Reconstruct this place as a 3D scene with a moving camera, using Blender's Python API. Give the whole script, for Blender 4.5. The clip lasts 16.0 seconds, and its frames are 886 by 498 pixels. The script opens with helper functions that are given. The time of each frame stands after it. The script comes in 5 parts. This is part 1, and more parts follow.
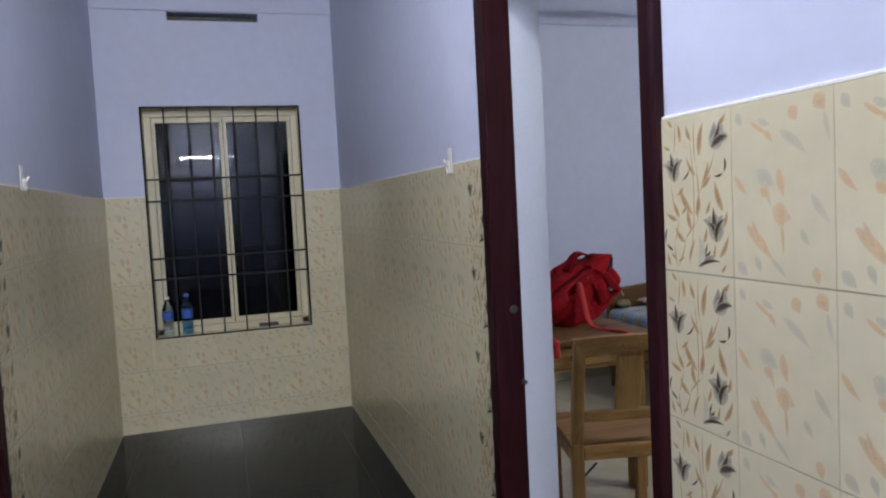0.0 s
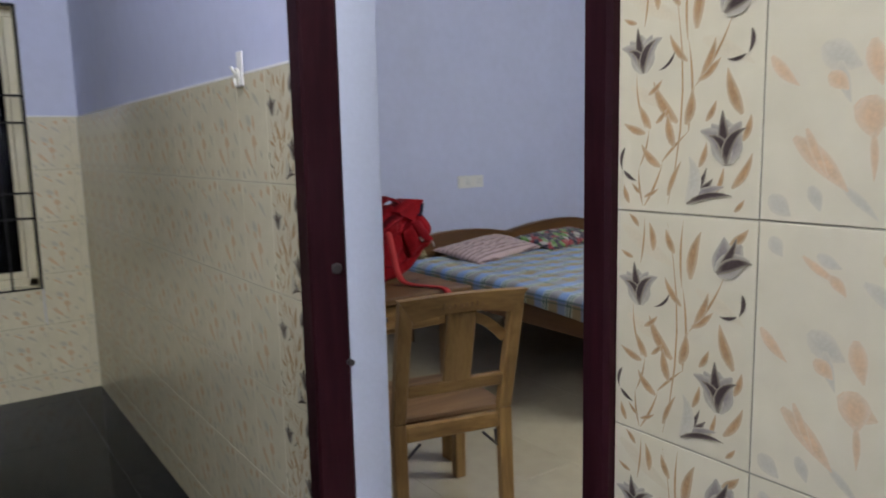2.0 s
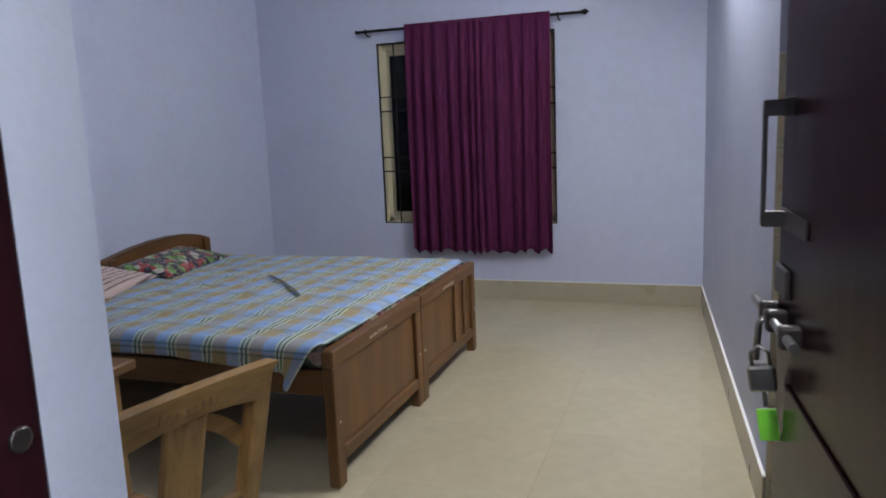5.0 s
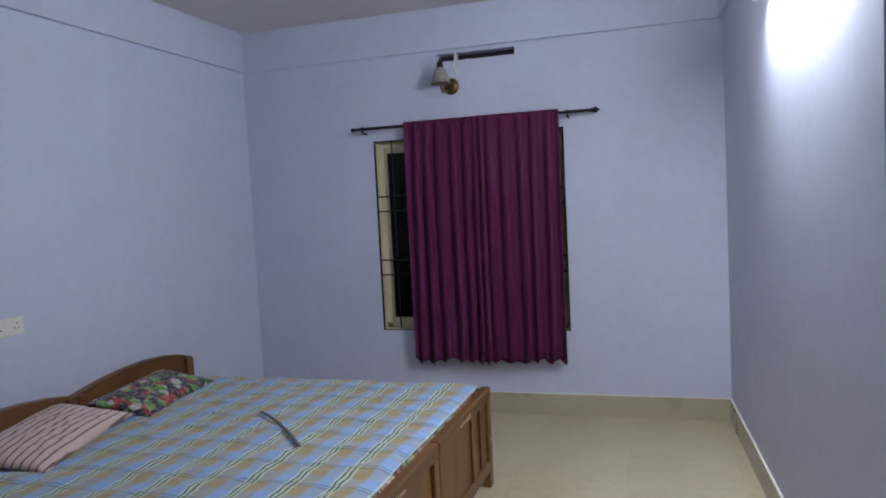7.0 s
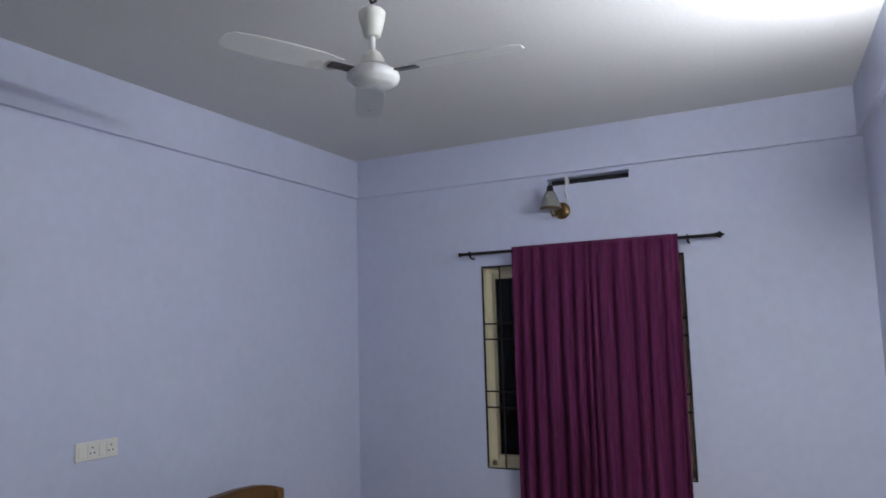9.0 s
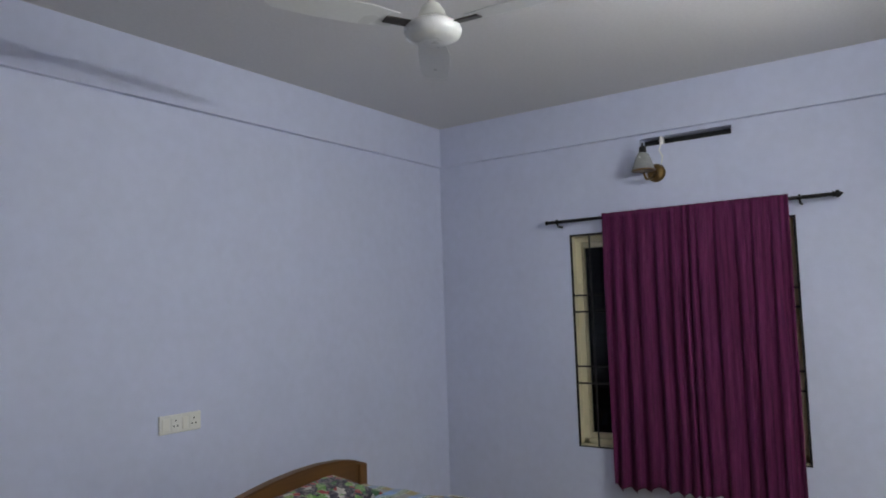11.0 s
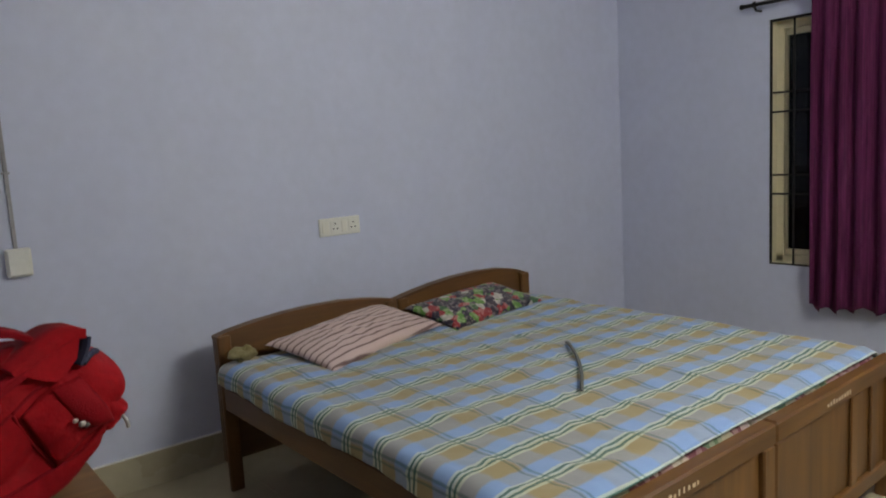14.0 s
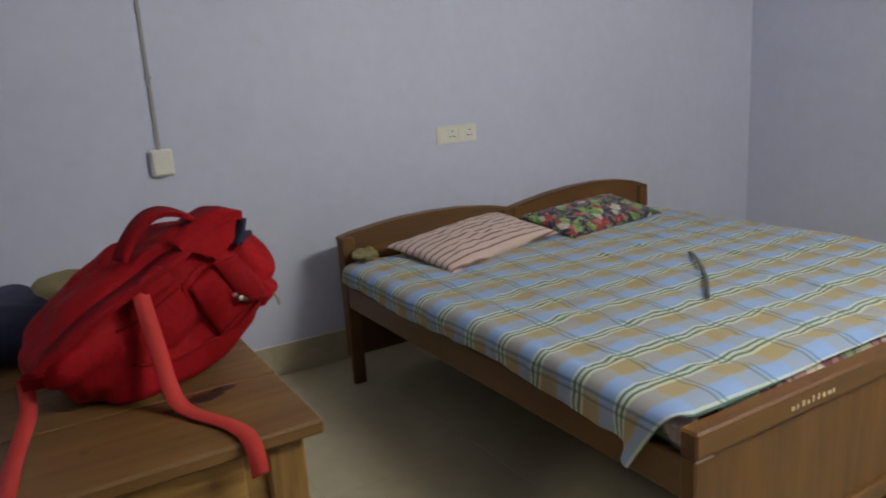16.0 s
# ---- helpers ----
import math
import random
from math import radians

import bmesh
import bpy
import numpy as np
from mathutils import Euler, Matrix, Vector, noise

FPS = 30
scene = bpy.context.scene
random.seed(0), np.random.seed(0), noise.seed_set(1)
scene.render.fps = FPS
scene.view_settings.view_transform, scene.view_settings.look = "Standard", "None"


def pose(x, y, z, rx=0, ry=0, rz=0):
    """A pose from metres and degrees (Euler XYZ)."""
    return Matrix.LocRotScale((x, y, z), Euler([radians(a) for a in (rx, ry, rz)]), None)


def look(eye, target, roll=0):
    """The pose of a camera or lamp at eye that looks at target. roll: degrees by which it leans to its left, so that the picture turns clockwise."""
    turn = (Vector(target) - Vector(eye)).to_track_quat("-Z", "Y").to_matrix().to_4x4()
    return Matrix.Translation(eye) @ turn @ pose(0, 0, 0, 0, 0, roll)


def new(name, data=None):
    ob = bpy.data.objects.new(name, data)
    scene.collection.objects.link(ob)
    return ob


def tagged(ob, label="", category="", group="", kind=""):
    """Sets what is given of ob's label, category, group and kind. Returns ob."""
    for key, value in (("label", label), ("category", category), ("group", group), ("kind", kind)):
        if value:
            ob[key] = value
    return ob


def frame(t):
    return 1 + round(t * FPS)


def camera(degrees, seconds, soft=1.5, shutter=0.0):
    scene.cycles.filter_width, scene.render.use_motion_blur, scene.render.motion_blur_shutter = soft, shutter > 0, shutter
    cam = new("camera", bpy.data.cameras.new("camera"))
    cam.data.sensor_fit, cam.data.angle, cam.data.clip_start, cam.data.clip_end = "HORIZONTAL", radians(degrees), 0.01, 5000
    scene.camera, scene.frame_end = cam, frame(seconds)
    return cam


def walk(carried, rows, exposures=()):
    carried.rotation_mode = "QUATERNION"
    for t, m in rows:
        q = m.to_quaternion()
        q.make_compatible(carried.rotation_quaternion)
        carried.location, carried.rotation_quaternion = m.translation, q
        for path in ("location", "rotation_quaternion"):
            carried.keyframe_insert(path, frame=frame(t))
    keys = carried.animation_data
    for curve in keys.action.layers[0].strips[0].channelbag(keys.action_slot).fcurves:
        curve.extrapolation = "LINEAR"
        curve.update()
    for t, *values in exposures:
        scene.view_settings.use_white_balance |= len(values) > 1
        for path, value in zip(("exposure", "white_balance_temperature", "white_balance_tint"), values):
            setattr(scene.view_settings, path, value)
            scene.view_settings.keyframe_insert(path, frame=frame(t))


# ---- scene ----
from mathutils.bvhtree import BVHTree

cam = camera(63.1, 16.0, soft=1.8, shutter=0.3)
PATH = [
    (0, (1.561, 2.529, 1.386), (2.146, 4.437, 1.26), -2.9),
    (0.5, (1.53, 2.504, 1.376), (2.059, 4.419, 1.147), -2.6),
    (1, (1.619, 2.657, 1.344), (2.358, 4.501, 1.115), -2.2),
    (1.5, (1.674, 2.852, 1.351), (2.607, 4.611, 1.163), -3.0),
    (2, (1.654, 3.096, 1.326), (2.802, 4.708, 1.04), -1.3),
    (2.5, (1.631, 3.304, 1.326), (3.034, 4.664, 0.901), -0.3),
    (3, (1.702, 3.5, 1.301), (3.135, 4.803, 0.804), -2.1),
    (3.5, (1.761, 3.636, 1.295), (3.316, 4.786, 0.783), -2.3),
    (4, (1.827, 3.825, 1.299), (3.61, 4.647, 0.915), -1.6),
    (4.2, (1.821, 3.849, 1.296), (3.645, 4.568, 0.903), -2.2),
    (6.3, (2.203, 4.229, 1.473), (4.089, 4.853, 1.246), -2.7),
    (6.5, (2.229, 4.253, 1.501), (4.124, 4.864, 1.309), -2.6),
    (7, (2.276, 4.255, 1.561), (4.18, 4.855, 1.432), -2.9),
    (7.5, (2.338, 4.216, 1.598), (4.198, 4.95, 1.553), -3.5),
    (8, (2.418, 4.183, 1.64), (4.219, 5.051, 1.701), -3.0),
    (8.5, (2.486, 4.209, 1.594), (4.275, 5.09, 1.751), -2.2),
    (8.7, (2.507, 4.228, 1.585), (4.296, 5.099, 1.787), -1.8),
    (10.8, (2.771, 4.237, 1.602), (4.418, 5.358, 1.78), -1.8),
    (11, (2.787, 4.225, 1.59), (4.419, 5.371, 1.745), -1.9),
    (11.5, (2.825, 4.239, 1.571), (4.424, 5.436, 1.676), -1.9),
    (12, (2.892, 4.252, 1.539), (4.452, 5.501, 1.624), -1.1),
    (12.5, (2.926, 4.298, 1.501), (4.462, 5.578, 1.551), -1.1),
    (13, (3.01, 4.263, 1.476), (4.498, 5.599, 1.456), -1.7),
    (13.5, (3.084, 4.232, 1.435), (4.427, 5.71, 1.31), -2.3),
    (14, (3.115, 4.23, 1.385), (4.356, 5.776, 1.122), -3.3),
    (14.5, (3.087, 4.253, 1.343), (4.367, 5.738, 0.951), -3.1),
    (15, (3.076, 4.267, 1.335), (4.287, 5.787, 0.862), -3.1),
    (15.5, (3.06, 4.252, 1.324), (4.19, 5.832, 0.847), -3.4),
    (16, (3.039, 4.258, 1.327), (4.02, 5.939, 0.867), -3.7),
]
# the clip's camera warms its white balance towards the end
EXPOSURES = [(0.0, 0.0, 6500, 10), (4.0, 0.0, 6450, 10), (7.0, 0.0, 6250, 10), (11.0, 0.0, 6700, 6), (12.0, 0.0, 6950, 3), (13.0, 0.0, 7150, 3), (14.5, 0.06, 7550, 5), (16.0, 0.20, 7650, 5)]
walk(cam, [(t, look(eye, target, roll)) for t, eye, target, roll in PATH], EXPOSURES)

# ---- plan ----
CW, CE, CN, CS = 0.88, 2.36, 7.50, -1.50     # corridor: west, east, north and south faces
BW, BE, BN, BS = 2.535, 7.37, 7.45, 3.888    # bedroom; its south wall is a little out of square
RX, RS, RY = 4.38, 2.40, 3.722                          # recess behind the bedroom door
CEIL, LEDGE, DADO = 2.96, 2.66, 1.52
D0, D1, DTOP = 3.707, 4.645, 2.10            # bedroom door frame, outside

# ---- world and lamps ----
world = bpy.data.worlds.new("night")
scene.world = world
world.use_nodes = True
world.node_tree.nodes["Background"].inputs["Color"].default_value = (0.004, 0.005, 0.008, 1)
world.node_tree.nodes["Background"].inputs["Strength"].default_value = 0.3
# tube strengths, then that of an unseen lamp added to fill the corridor
TUBE_BEDROOM, TUBE_CORRIDOR, FILL_CORRIDOR = 400.0, 1180.0, 660.0
FILL_X, FILL_Y = 1.45, 3.8
TUBE_COLOUR = (0.93, 0.96, 1.0, 1)


# ---- materials ----
def mat(name, base, rough=0.5, metal=0.0, vary=0.12, fine=60.0, coarse=3.0, bump=0.05, spread=0.0, stretch=(1, 1, 1), coat=0.0, swing=0.15, shine=0.5):
    """Noise at two scales over the base colour and the roughness, and a fine bump. spread: how far single objects differ."""
    m = bpy.data.materials.new(name)
    m.use_nodes = True
    n, l = m.node_tree.nodes, m.node_tree.links
    b = n["Principled BSDF"]
    tc = n.new("ShaderNodeTexCoord")
    mp = n.new("ShaderNodeMapping")
    mp.inputs["Scale"].default_value = stretch
    l.new(tc.outputs["Object"], mp.inputs["Vector"])
    a, c = n.new("ShaderNodeTexNoise"), n.new("ShaderNodeTexNoise")
    for node, size, detail in ((a, fine, 4), (c, coarse, 5)):
        node.inputs["Scale"].default_value = size
        node.inputs["Detail"].default_value = detail
        l.new(mp.outputs["Vector"], node.inputs["Vector"])
    mix = n.new("ShaderNodeMath")
    mix.operation = "ADD"
    l.new(a.outputs["Fac"], mix.inputs[0])
    l.new(c.outputs["Fac"], mix.inputs[1])
    ramp = n.new("ShaderNodeMapRange")
    ramp.inputs["From Min"].default_value, ramp.inputs["From Max"].default_value = 0.6, 1.4
    ramp.inputs["To Min"].default_value, ramp.inputs["To Max"].default_value = 1 - vary, 1 + vary
    l.new(mix.outputs[0], ramp.inputs["Value"])
    hsv = n.new("ShaderNodeHueSaturation")
    hsv.inputs["Color"].default_value = (*base, 1)
    value = ramp.outputs["Result"]
    if spread:
        info = n.new("ShaderNodeObjectInfo")
        rr = n.new("ShaderNodeMapRange")
        rr.inputs["To Min"].default_value, rr.inputs["To Max"].default_value = 1 - spread, 1 + spread
        l.new(info.outputs["Random"], rr.inputs["Value"])
        mul = n.new("ShaderNodeMath")
        mul.operation = "MULTIPLY"
        l.new(value, mul.inputs[0])
        l.new(rr.outputs["Result"], mul.inputs[1])
        value = mul.outputs[0]
    l.new(value, hsv.inputs["Value"])
    l.new(hsv.outputs["Color"], b.inputs["Base Color"])
    ro = n.new("ShaderNodeMapRange")
    ro.inputs["From Min"].default_value, ro.inputs["From Max"].default_value = 0.3, 0.7
    ro.inputs["To Min"].default_value, ro.inputs["To Max"].default_value = rough * (1 - swing), min(1, rough * (1 + swing))
    l.new(c.outputs["Fac"], ro.inputs["Value"])
    l.new(ro.outputs["Result"], b.inputs["Roughness"])
    b.inputs["Metallic"].default_value, b.inputs["Specular IOR Level"].default_value = metal, shine
    if coat:
        b.inputs["Coat Weight"].default_value, b.inputs["Coat Roughness"].default_value = coat, 0.12
    if bump:
        bp = n.new("ShaderNodeBump")
        bp.inputs["Strength"].default_value, bp.inputs["Distance"].default_value = bump, 0.01
        l.new(mix.outputs[0], bp.inputs["Height"])
        l.new(bp.outputs["Normal"], b.inputs["Normal"])
    return m


def wood(name, dark, light, rough=0.4, axis=0, scale=9.0, coat=0.0, spread=0.1):
    """Grain that runs along one axis."""
    m = bpy.data.materials.new(name)
    m.use_nodes = True
    n, l = m.node_tree.nodes, m.node_tree.links
    b = n["Principled BSDF"]
    tc, mp = n.new("ShaderNodeTexCoord"), n.new("ShaderNodeMapping")
    st = [scale, scale, scale]
    st[axis] = scale * 0.09
    mp.inputs["Scale"].default_value = st
    l.new(tc.outputs["Object"], mp.inputs["Vector"])
    info = n.new("ShaderNodeObjectInfo")
    mul = n.new("ShaderNodeMath")
    mul.operation = "MULTIPLY"
    mul.inputs[1].default_value = 40
    l.new(info.outputs["Random"], mul.inputs[0])
    off = n.new("ShaderNodeCombineXYZ")
    for k in range(3):
        l.new(mul.outputs[0], off.inputs[k])
    l.new(off.outputs[0], mp.inputs["Location"])
    big, small = n.new("ShaderNodeTexNoise"), n.new("ShaderNodeTexNoise")
    big.inputs["Scale"].default_value, big.inputs["Detail"].default_value, big.inputs["Distortion"].default_value = 1.1, 4, 1.6
    small.inputs["Scale"].default_value, small.inputs["Detail"].default_value = 9, 6
    for t in (big, small):
        l.new(mp.outputs["Vector"], t.inputs["Vector"])
    add = n.new("ShaderNodeMath")
    add.operation = "MULTIPLY_ADD"
    add.inputs[1].default_value = 0.45
    l.new(small.outputs["Fac"], add.inputs[0])
    l.new(big.outputs["Fac"], add.inputs[2])
    cr = n.new("ShaderNodeValToRGB")
    cr.color_ramp.elements[0].position, cr.color_ramp.elements[1].position = 0.48, 0.95
    cr.color_ramp.elements[0].color, cr.color_ramp.elements[1].color = (*dark, 1), (*light, 1)
    l.new(add.outputs[0], cr.inputs["Fac"])
    hsv = n.new("ShaderNodeHueSaturation")
    rr = n.new("ShaderNodeMapRange")
    rr.inputs["To Min"].default_value, rr.inputs["To Max"].default_value = 1 - spread, 1 + spread
    l.new(info.outputs["Random"], rr.inputs["Value"])
    l.new(rr.outputs["Result"], hsv.inputs["Value"])
    l.new(cr.outputs["Color"], hsv.inputs["Color"])
    l.new(hsv.outputs["Color"], b.inputs["Base Color"])
    b.inputs["Roughness"].default_value = rough
    b.inputs["Coat Weight"].default_value, b.inputs["Coat Roughness"].default_value = coat, 0.15
    bp = n.new("ShaderNodeBump")
    bp.inputs["Strength"].default_value, bp.inputs["Distance"].default_value = 0.15, 0.004
    l.new(add.outputs[0], bp.inputs["Height"])
    l.new(bp.outputs["Normal"], b.inputs["Normal"])
    return m


def glow(name, colour, strength):
    m = bpy.data.materials.new(name)
    m.use_nodes = True
    b = m.node_tree.nodes["Principled BSDF"]
    b.inputs["Base Color"].default_value = (0.9, 0.9, 0.9, 1)
    b.inputs["Emission Color"].default_value, b.inputs["Emission Strength"].default_value = colour, strength
    return m


def bands(m, axis, period, phase, cuts, own=""):
    """A value from 0 to 1 along one axis of the object's space, run through constant steps: [(position, grey)]."""
    n, l = m.node_tree.nodes, m.node_tree.links
    tc, sp = n.new("ShaderNodeTexCoord"), n.new("ShaderNodeSeparateXYZ")
    nz = n.new("ShaderNodeTexNoise")
    nz.inputs["Scale"].default_value, nz.inputs["Detail"].default_value = 5.0, 3
    if own:
        thread = n.new("ShaderNodeAttribute")
        thread.attribute_name = own
        l.new(thread.outputs["Vector"], sp.inputs[0])
    else:
        l.new(tc.outputs["Object"], sp.inputs[0])
    l.new(tc.outputs["Object"], nz.inputs["Vector"])
    wob = n.new("ShaderNodeMath")
    wob.operation = "MULTIPLY_ADD"
    wob.inputs[1].default_value = 0.008
    l.new(nz.outputs["Fac"], wob.inputs[0])
    l.new(sp.outputs[axis], wob.inputs[2])
    div = n.new("ShaderNodeMath")
    div.operation = "MULTIPLY_ADD"
    div.inputs[1].default_value, div.inputs[2].default_value = 1 / period, phase
    l.new(wob.outputs[0], div.inputs[0])
    fr = n.new("ShaderNodeMath")
    fr.operation = "FRACT"
    l.new(div.outputs[0], fr.inputs[0])
    cr = n.new("ShaderNodeValToRGB")
    cr.color_ramp.interpolation = "LINEAR"
    while len(cr.color_ramp.elements) < len(cuts):
        cr.color_ramp.elements.new(0.5)
    for e, (p, c) in zip(cr.color_ramp.elements, cuts):
        e.position, e.color = p, (*c, 1)
    l.new(fr.outputs[0], cr.inputs["Fac"])
    return cr.outputs["Color"]


def mix_colours(m, a, b, fac):
    n, l = m.node_tree.nodes, m.node_tree.links
    x = n.new("ShaderNodeMix")
    x.data_type = "RGBA"
    for socket, v in (("A", a), ("B", b)):
        s = [q for q in x.inputs if q.name == socket and q.type == "RGBA"][0]
        if isinstance(v, tuple):
            s.default_value = (*v, 1)
        else:
            l.new(v, s)
    f = [q for q in x.inputs if q.name == "Factor" and q.type == "VALUE"][0]
    if isinstance(fac, float):
        f.default_value = fac
    else:
        l.new(fac, f)
    return [q for q in x.outputs if q.type == "RGBA"][0]


def cloth_finish(m, colour, weave=900.0, rough=0.9, crease=0.0):
    n, l = m.node_tree.nodes, m.node_tree.links
    b = n["Principled BSDF"]
    l.new(colour, b.inputs["Base Color"])
    b.inputs["Roughness"].default_value = rough
    b.inputs["Sheen Weight"].default_value = 0.15
    tc, nz, nb = n.new("ShaderNodeTexCoord"), n.new("ShaderNodeTexNoise"), n.new("ShaderNodeTexNoise")
    nz.inputs["Scale"].default_value, nb.inputs["Scale"].default_value = weave, 14.0
    nb.inputs["Detail"].default_value, nb.inputs["Distortion"].default_value = 4, 0.8
    add = n.new("ShaderNodeMath")
    add.operation = "MULTIPLY_ADD"
    add.inputs[1].default_value = 1.0 + crease
    for t in (nz, nb):
        l.new(tc.outputs["Object"], t.inputs["Vector"])
    l.new(nb.outputs["Fac"], add.inputs[0])
    l.new(nz.outputs["Fac"], add.inputs[2])
    bp = n.new("ShaderNodeBump")
    bp.inputs["Strength"].default_value, bp.inputs["Distance"].default_value = 0.25, 0.012
    l.new(add.outputs[0], bp.inputs["Height"])
    l.new(bp.outputs["Normal"], b.inputs["Normal"])


def blank(name):
    m = bpy.data.materials.new(name)
    m.use_nodes = True
    return m


def plaid():
    """Woven check: warp and weft each run blue then tan, with green pairs of lines where tan turns to blue."""
    m = blank("plaid_cotton")
    blue, tan = (0.235, 0.375, 0.64), (0.36, 0.28, 0.135)
    cols = bands(m, 0, 0.186, 0.535, [(0.0, blue), (0.44, blue), (0.52, tan), (0.95, tan), (1.0, blue)], "thread")
    rows = bands(m, 1, 0.169, 0.39, [(0.0, tan), (0.46, tan), (0.52, blue), (0.95, blue), (1.0, tan)], "thread")
    cell = mix_colours(m, cols, rows, 0.66)
    pale, green = (0.66, 0.70, 0.50), (0.012, 0.095, 0.07)
    k, w = (0, 0, 0), (1, 1, 1)
    strong = bands(m, 1, 0.169, 0.41, [(0.0, k), (0.415, k), (0.43, w), (0.47, w), (0.485, k), (0.535, k), (0.55, w), (0.59, w), (0.605, k), (1.0, k)], "thread")
    halo = bands(m, 1, 0.169, 0.41, [(0.0, k), (0.355, k), (0.37, w), (0.65, w), (0.665, k), (1.0, k)], "thread")
    weak = bands(m, 0, 0.186, 0.065, [(0.0, k), (0.42, k), (0.435, w), (0.465, w), (0.48, k), (0.53, k), (0.545, w), (0.575, w), (0.59, k), (1.0, k)], "thread")

    def scaled(v, f):
        h = m.node_tree.nodes.new("ShaderNodeMath")
        h.operation = "MULTIPLY"
        h.inputs[1].default_value = f
        m.node_tree.links.new(v, h.inputs[0])
        return h.outputs[0]
    c = mix_colours(m, cell, pale, scaled(halo, 0.62))
    c = mix_colours(m, c, green, scaled(weak, 0.50))
    c = mix_colours(m, c, green, scaled(strong, 0.88))
    cloth_finish(m, c, crease=1.5)
    return m


def striped():
    m = blank("striped_cotton")
    pink, brown = (0.60, 0.45, 0.41), (0.16, 0.09, 0.08)
    c = bands(m, 1, 0.036, 0.0, [(0.0, pink), (0.60, pink), (0.70, brown), (0.84, brown), (0.94, pink), (1.0, pink)])
    cloth_finish(m, c, crease=2.0)
    return m


FLOWERS = [(0.0, (0.03, 0.02, 0.04)), (0.25, (0.42, 0.03, 0.03)), (0.42, (0.02, 0.02, 0.03)), (0.55, (0.16, 0.38, 0.06)), (0.70, (0.03, 0.02, 0.05)), (0.82, (0.62, 0.60, 0.52)), (0.92, (0.05, 0.16, 0.05))]
TICKING = [(0.0, (0.16, 0.03, 0.04)), (0.3, (0.50, 0.44, 0.30)), (0.45, (0.20, 0.06, 0.05)), (0.62, (0.30, 0.36, 0.10)), (0.75, (0.55, 0.42, 0.36)), (0.9, (0.10, 0.18, 0.08))]


def floral(name, scale, pal):
    m = blank(name)
    n, l = m.node_tree.nodes, m.node_tree.links
    tc, v, f = n.new("ShaderNodeTexCoord"), n.new("ShaderNodeTexVoronoi"), n.new("ShaderNodeTexVoronoi")
    v.inputs["Scale"].default_value, f.inputs["Scale"].default_value = scale, scale * 3.1
    v.inputs["Randomness"].default_value = 1.0
    for t in (v, f):
        l.new(tc.outputs["Object"], t.inputs["Vector"])
    sep = n.new("ShaderNodeSeparateColor")
    l.new(v.outputs["Color"], sep.inputs[0])
    cr = n.new("ShaderNodeValToRGB")
    cr.color_ramp.interpolation = "CONSTANT"
    while len(cr.color_ramp.elements) < len(pal):
        cr.color_ramp.elements.new(0.5)
    for e, (p, c) in zip(cr.color_ramp.elements, pal):
        e.position, e.color = p, (*c, 1)
    l.new(sep.outputs[0], cr.inputs["Fac"])
    s2 = n.new("ShaderNodeSeparateColor")
    l.new(f.outputs["Color"], s2.inputs[0])
    cr2 = n.new("ShaderNodeValToRGB")
    cr2.color_ramp.interpolation = "CONSTANT"
    cr2.color_ramp.elements[0].color, cr2.color_ramp.elements[1].color = (0.02, 0.015, 0.03, 1), (0.5, 0.42, 0.40, 1)
    cr2.color_ramp.elements[1].position = 0.7
    l.new(s2.outputs[1], cr2.inputs["Fac"])
    c = mix_colours(m, cr.outputs["Color"], cr2.outputs["Color"], 0.3)
    cloth_finish(m, c, crease=1.0)
    return m


def curtain_cloth():
    m = blank("maroon_curtain_cloth")
    n, l = m.node_tree.nodes, m.node_tree.links
    tc, mp, nz = n.new("ShaderNodeTexCoord"), n.new("ShaderNodeMapping"), n.new("ShaderNodeTexNoise")
    mp.inputs["Scale"].default_value = (1, 60, 1.2)
    l.new(tc.outputs["Object"], mp.inputs["Vector"])
    l.new(mp.outputs["Vector"], nz.inputs["Vector"])
    nz.inputs["Scale"].default_value, nz.inputs["Detail"].default_value = 3.0, 5
    cr = n.new("ShaderNodeValToRGB")
    cr.color_ramp.elements[0].position, cr.color_ramp.elements[1].position = 0.3, 0.75
    cr.color_ramp.elements[0].color, cr.color_ramp.elements[1].color = (0.050, 0.005, 0.031, 1), (0.118, 0.013, 0.067, 1)
    l.new(nz.outputs["Fac"], cr.inputs["Fac"])
    cloth_finish(m, cr.outputs["Color"], rough=0.8)
    n["Principled BSDF"].inputs["Sheen Weight"].default_value = 0.0
    n["Principled BSDF"].inputs["Specular IOR Level"].default_value = 0.25
    return m


def glass(name, tint, rough=0.02, index=1.5):
    """A pane that mirrors the room and lets the dark outside show."""
    m = blank(name)
    b = m.node_tree.nodes["Principled BSDF"]
    b.inputs["Base Color"].default_value = (*tint, 1)
    b.inputs["Roughness"].default_value, b.inputs["IOR"].default_value = rough, index
    b.inputs["Transmission Weight"].default_value = 1.0
    return m


PAINT = mat("lavender_wall_paint", (0.53, 0.555, 0.69), 0.60, vary=0.05, fine=16, coarse=3.2, bump=0.13, swing=0.30)
REVEAL = mat("white_wall_paint", (0.52, 0.55, 0.63), 0.6, vary=0.05, fine=80, coarse=2, bump=0.05)
CEILING = mat("ceiling_whitewash", (0.60, 0.585, 0.58), 0.8, vary=0.06, fine=50, coarse=1.0, bump=0.06)
TILE = mat("cream_glazed_tile", (0.62, 0.56, 0.385), 0.20, vary=0.07, fine=22, coarse=5, bump=0.02, spread=0.03)
GROUT = mat("cream_grout", (0.30, 0.275, 0.20), 0.9, vary=0.2)
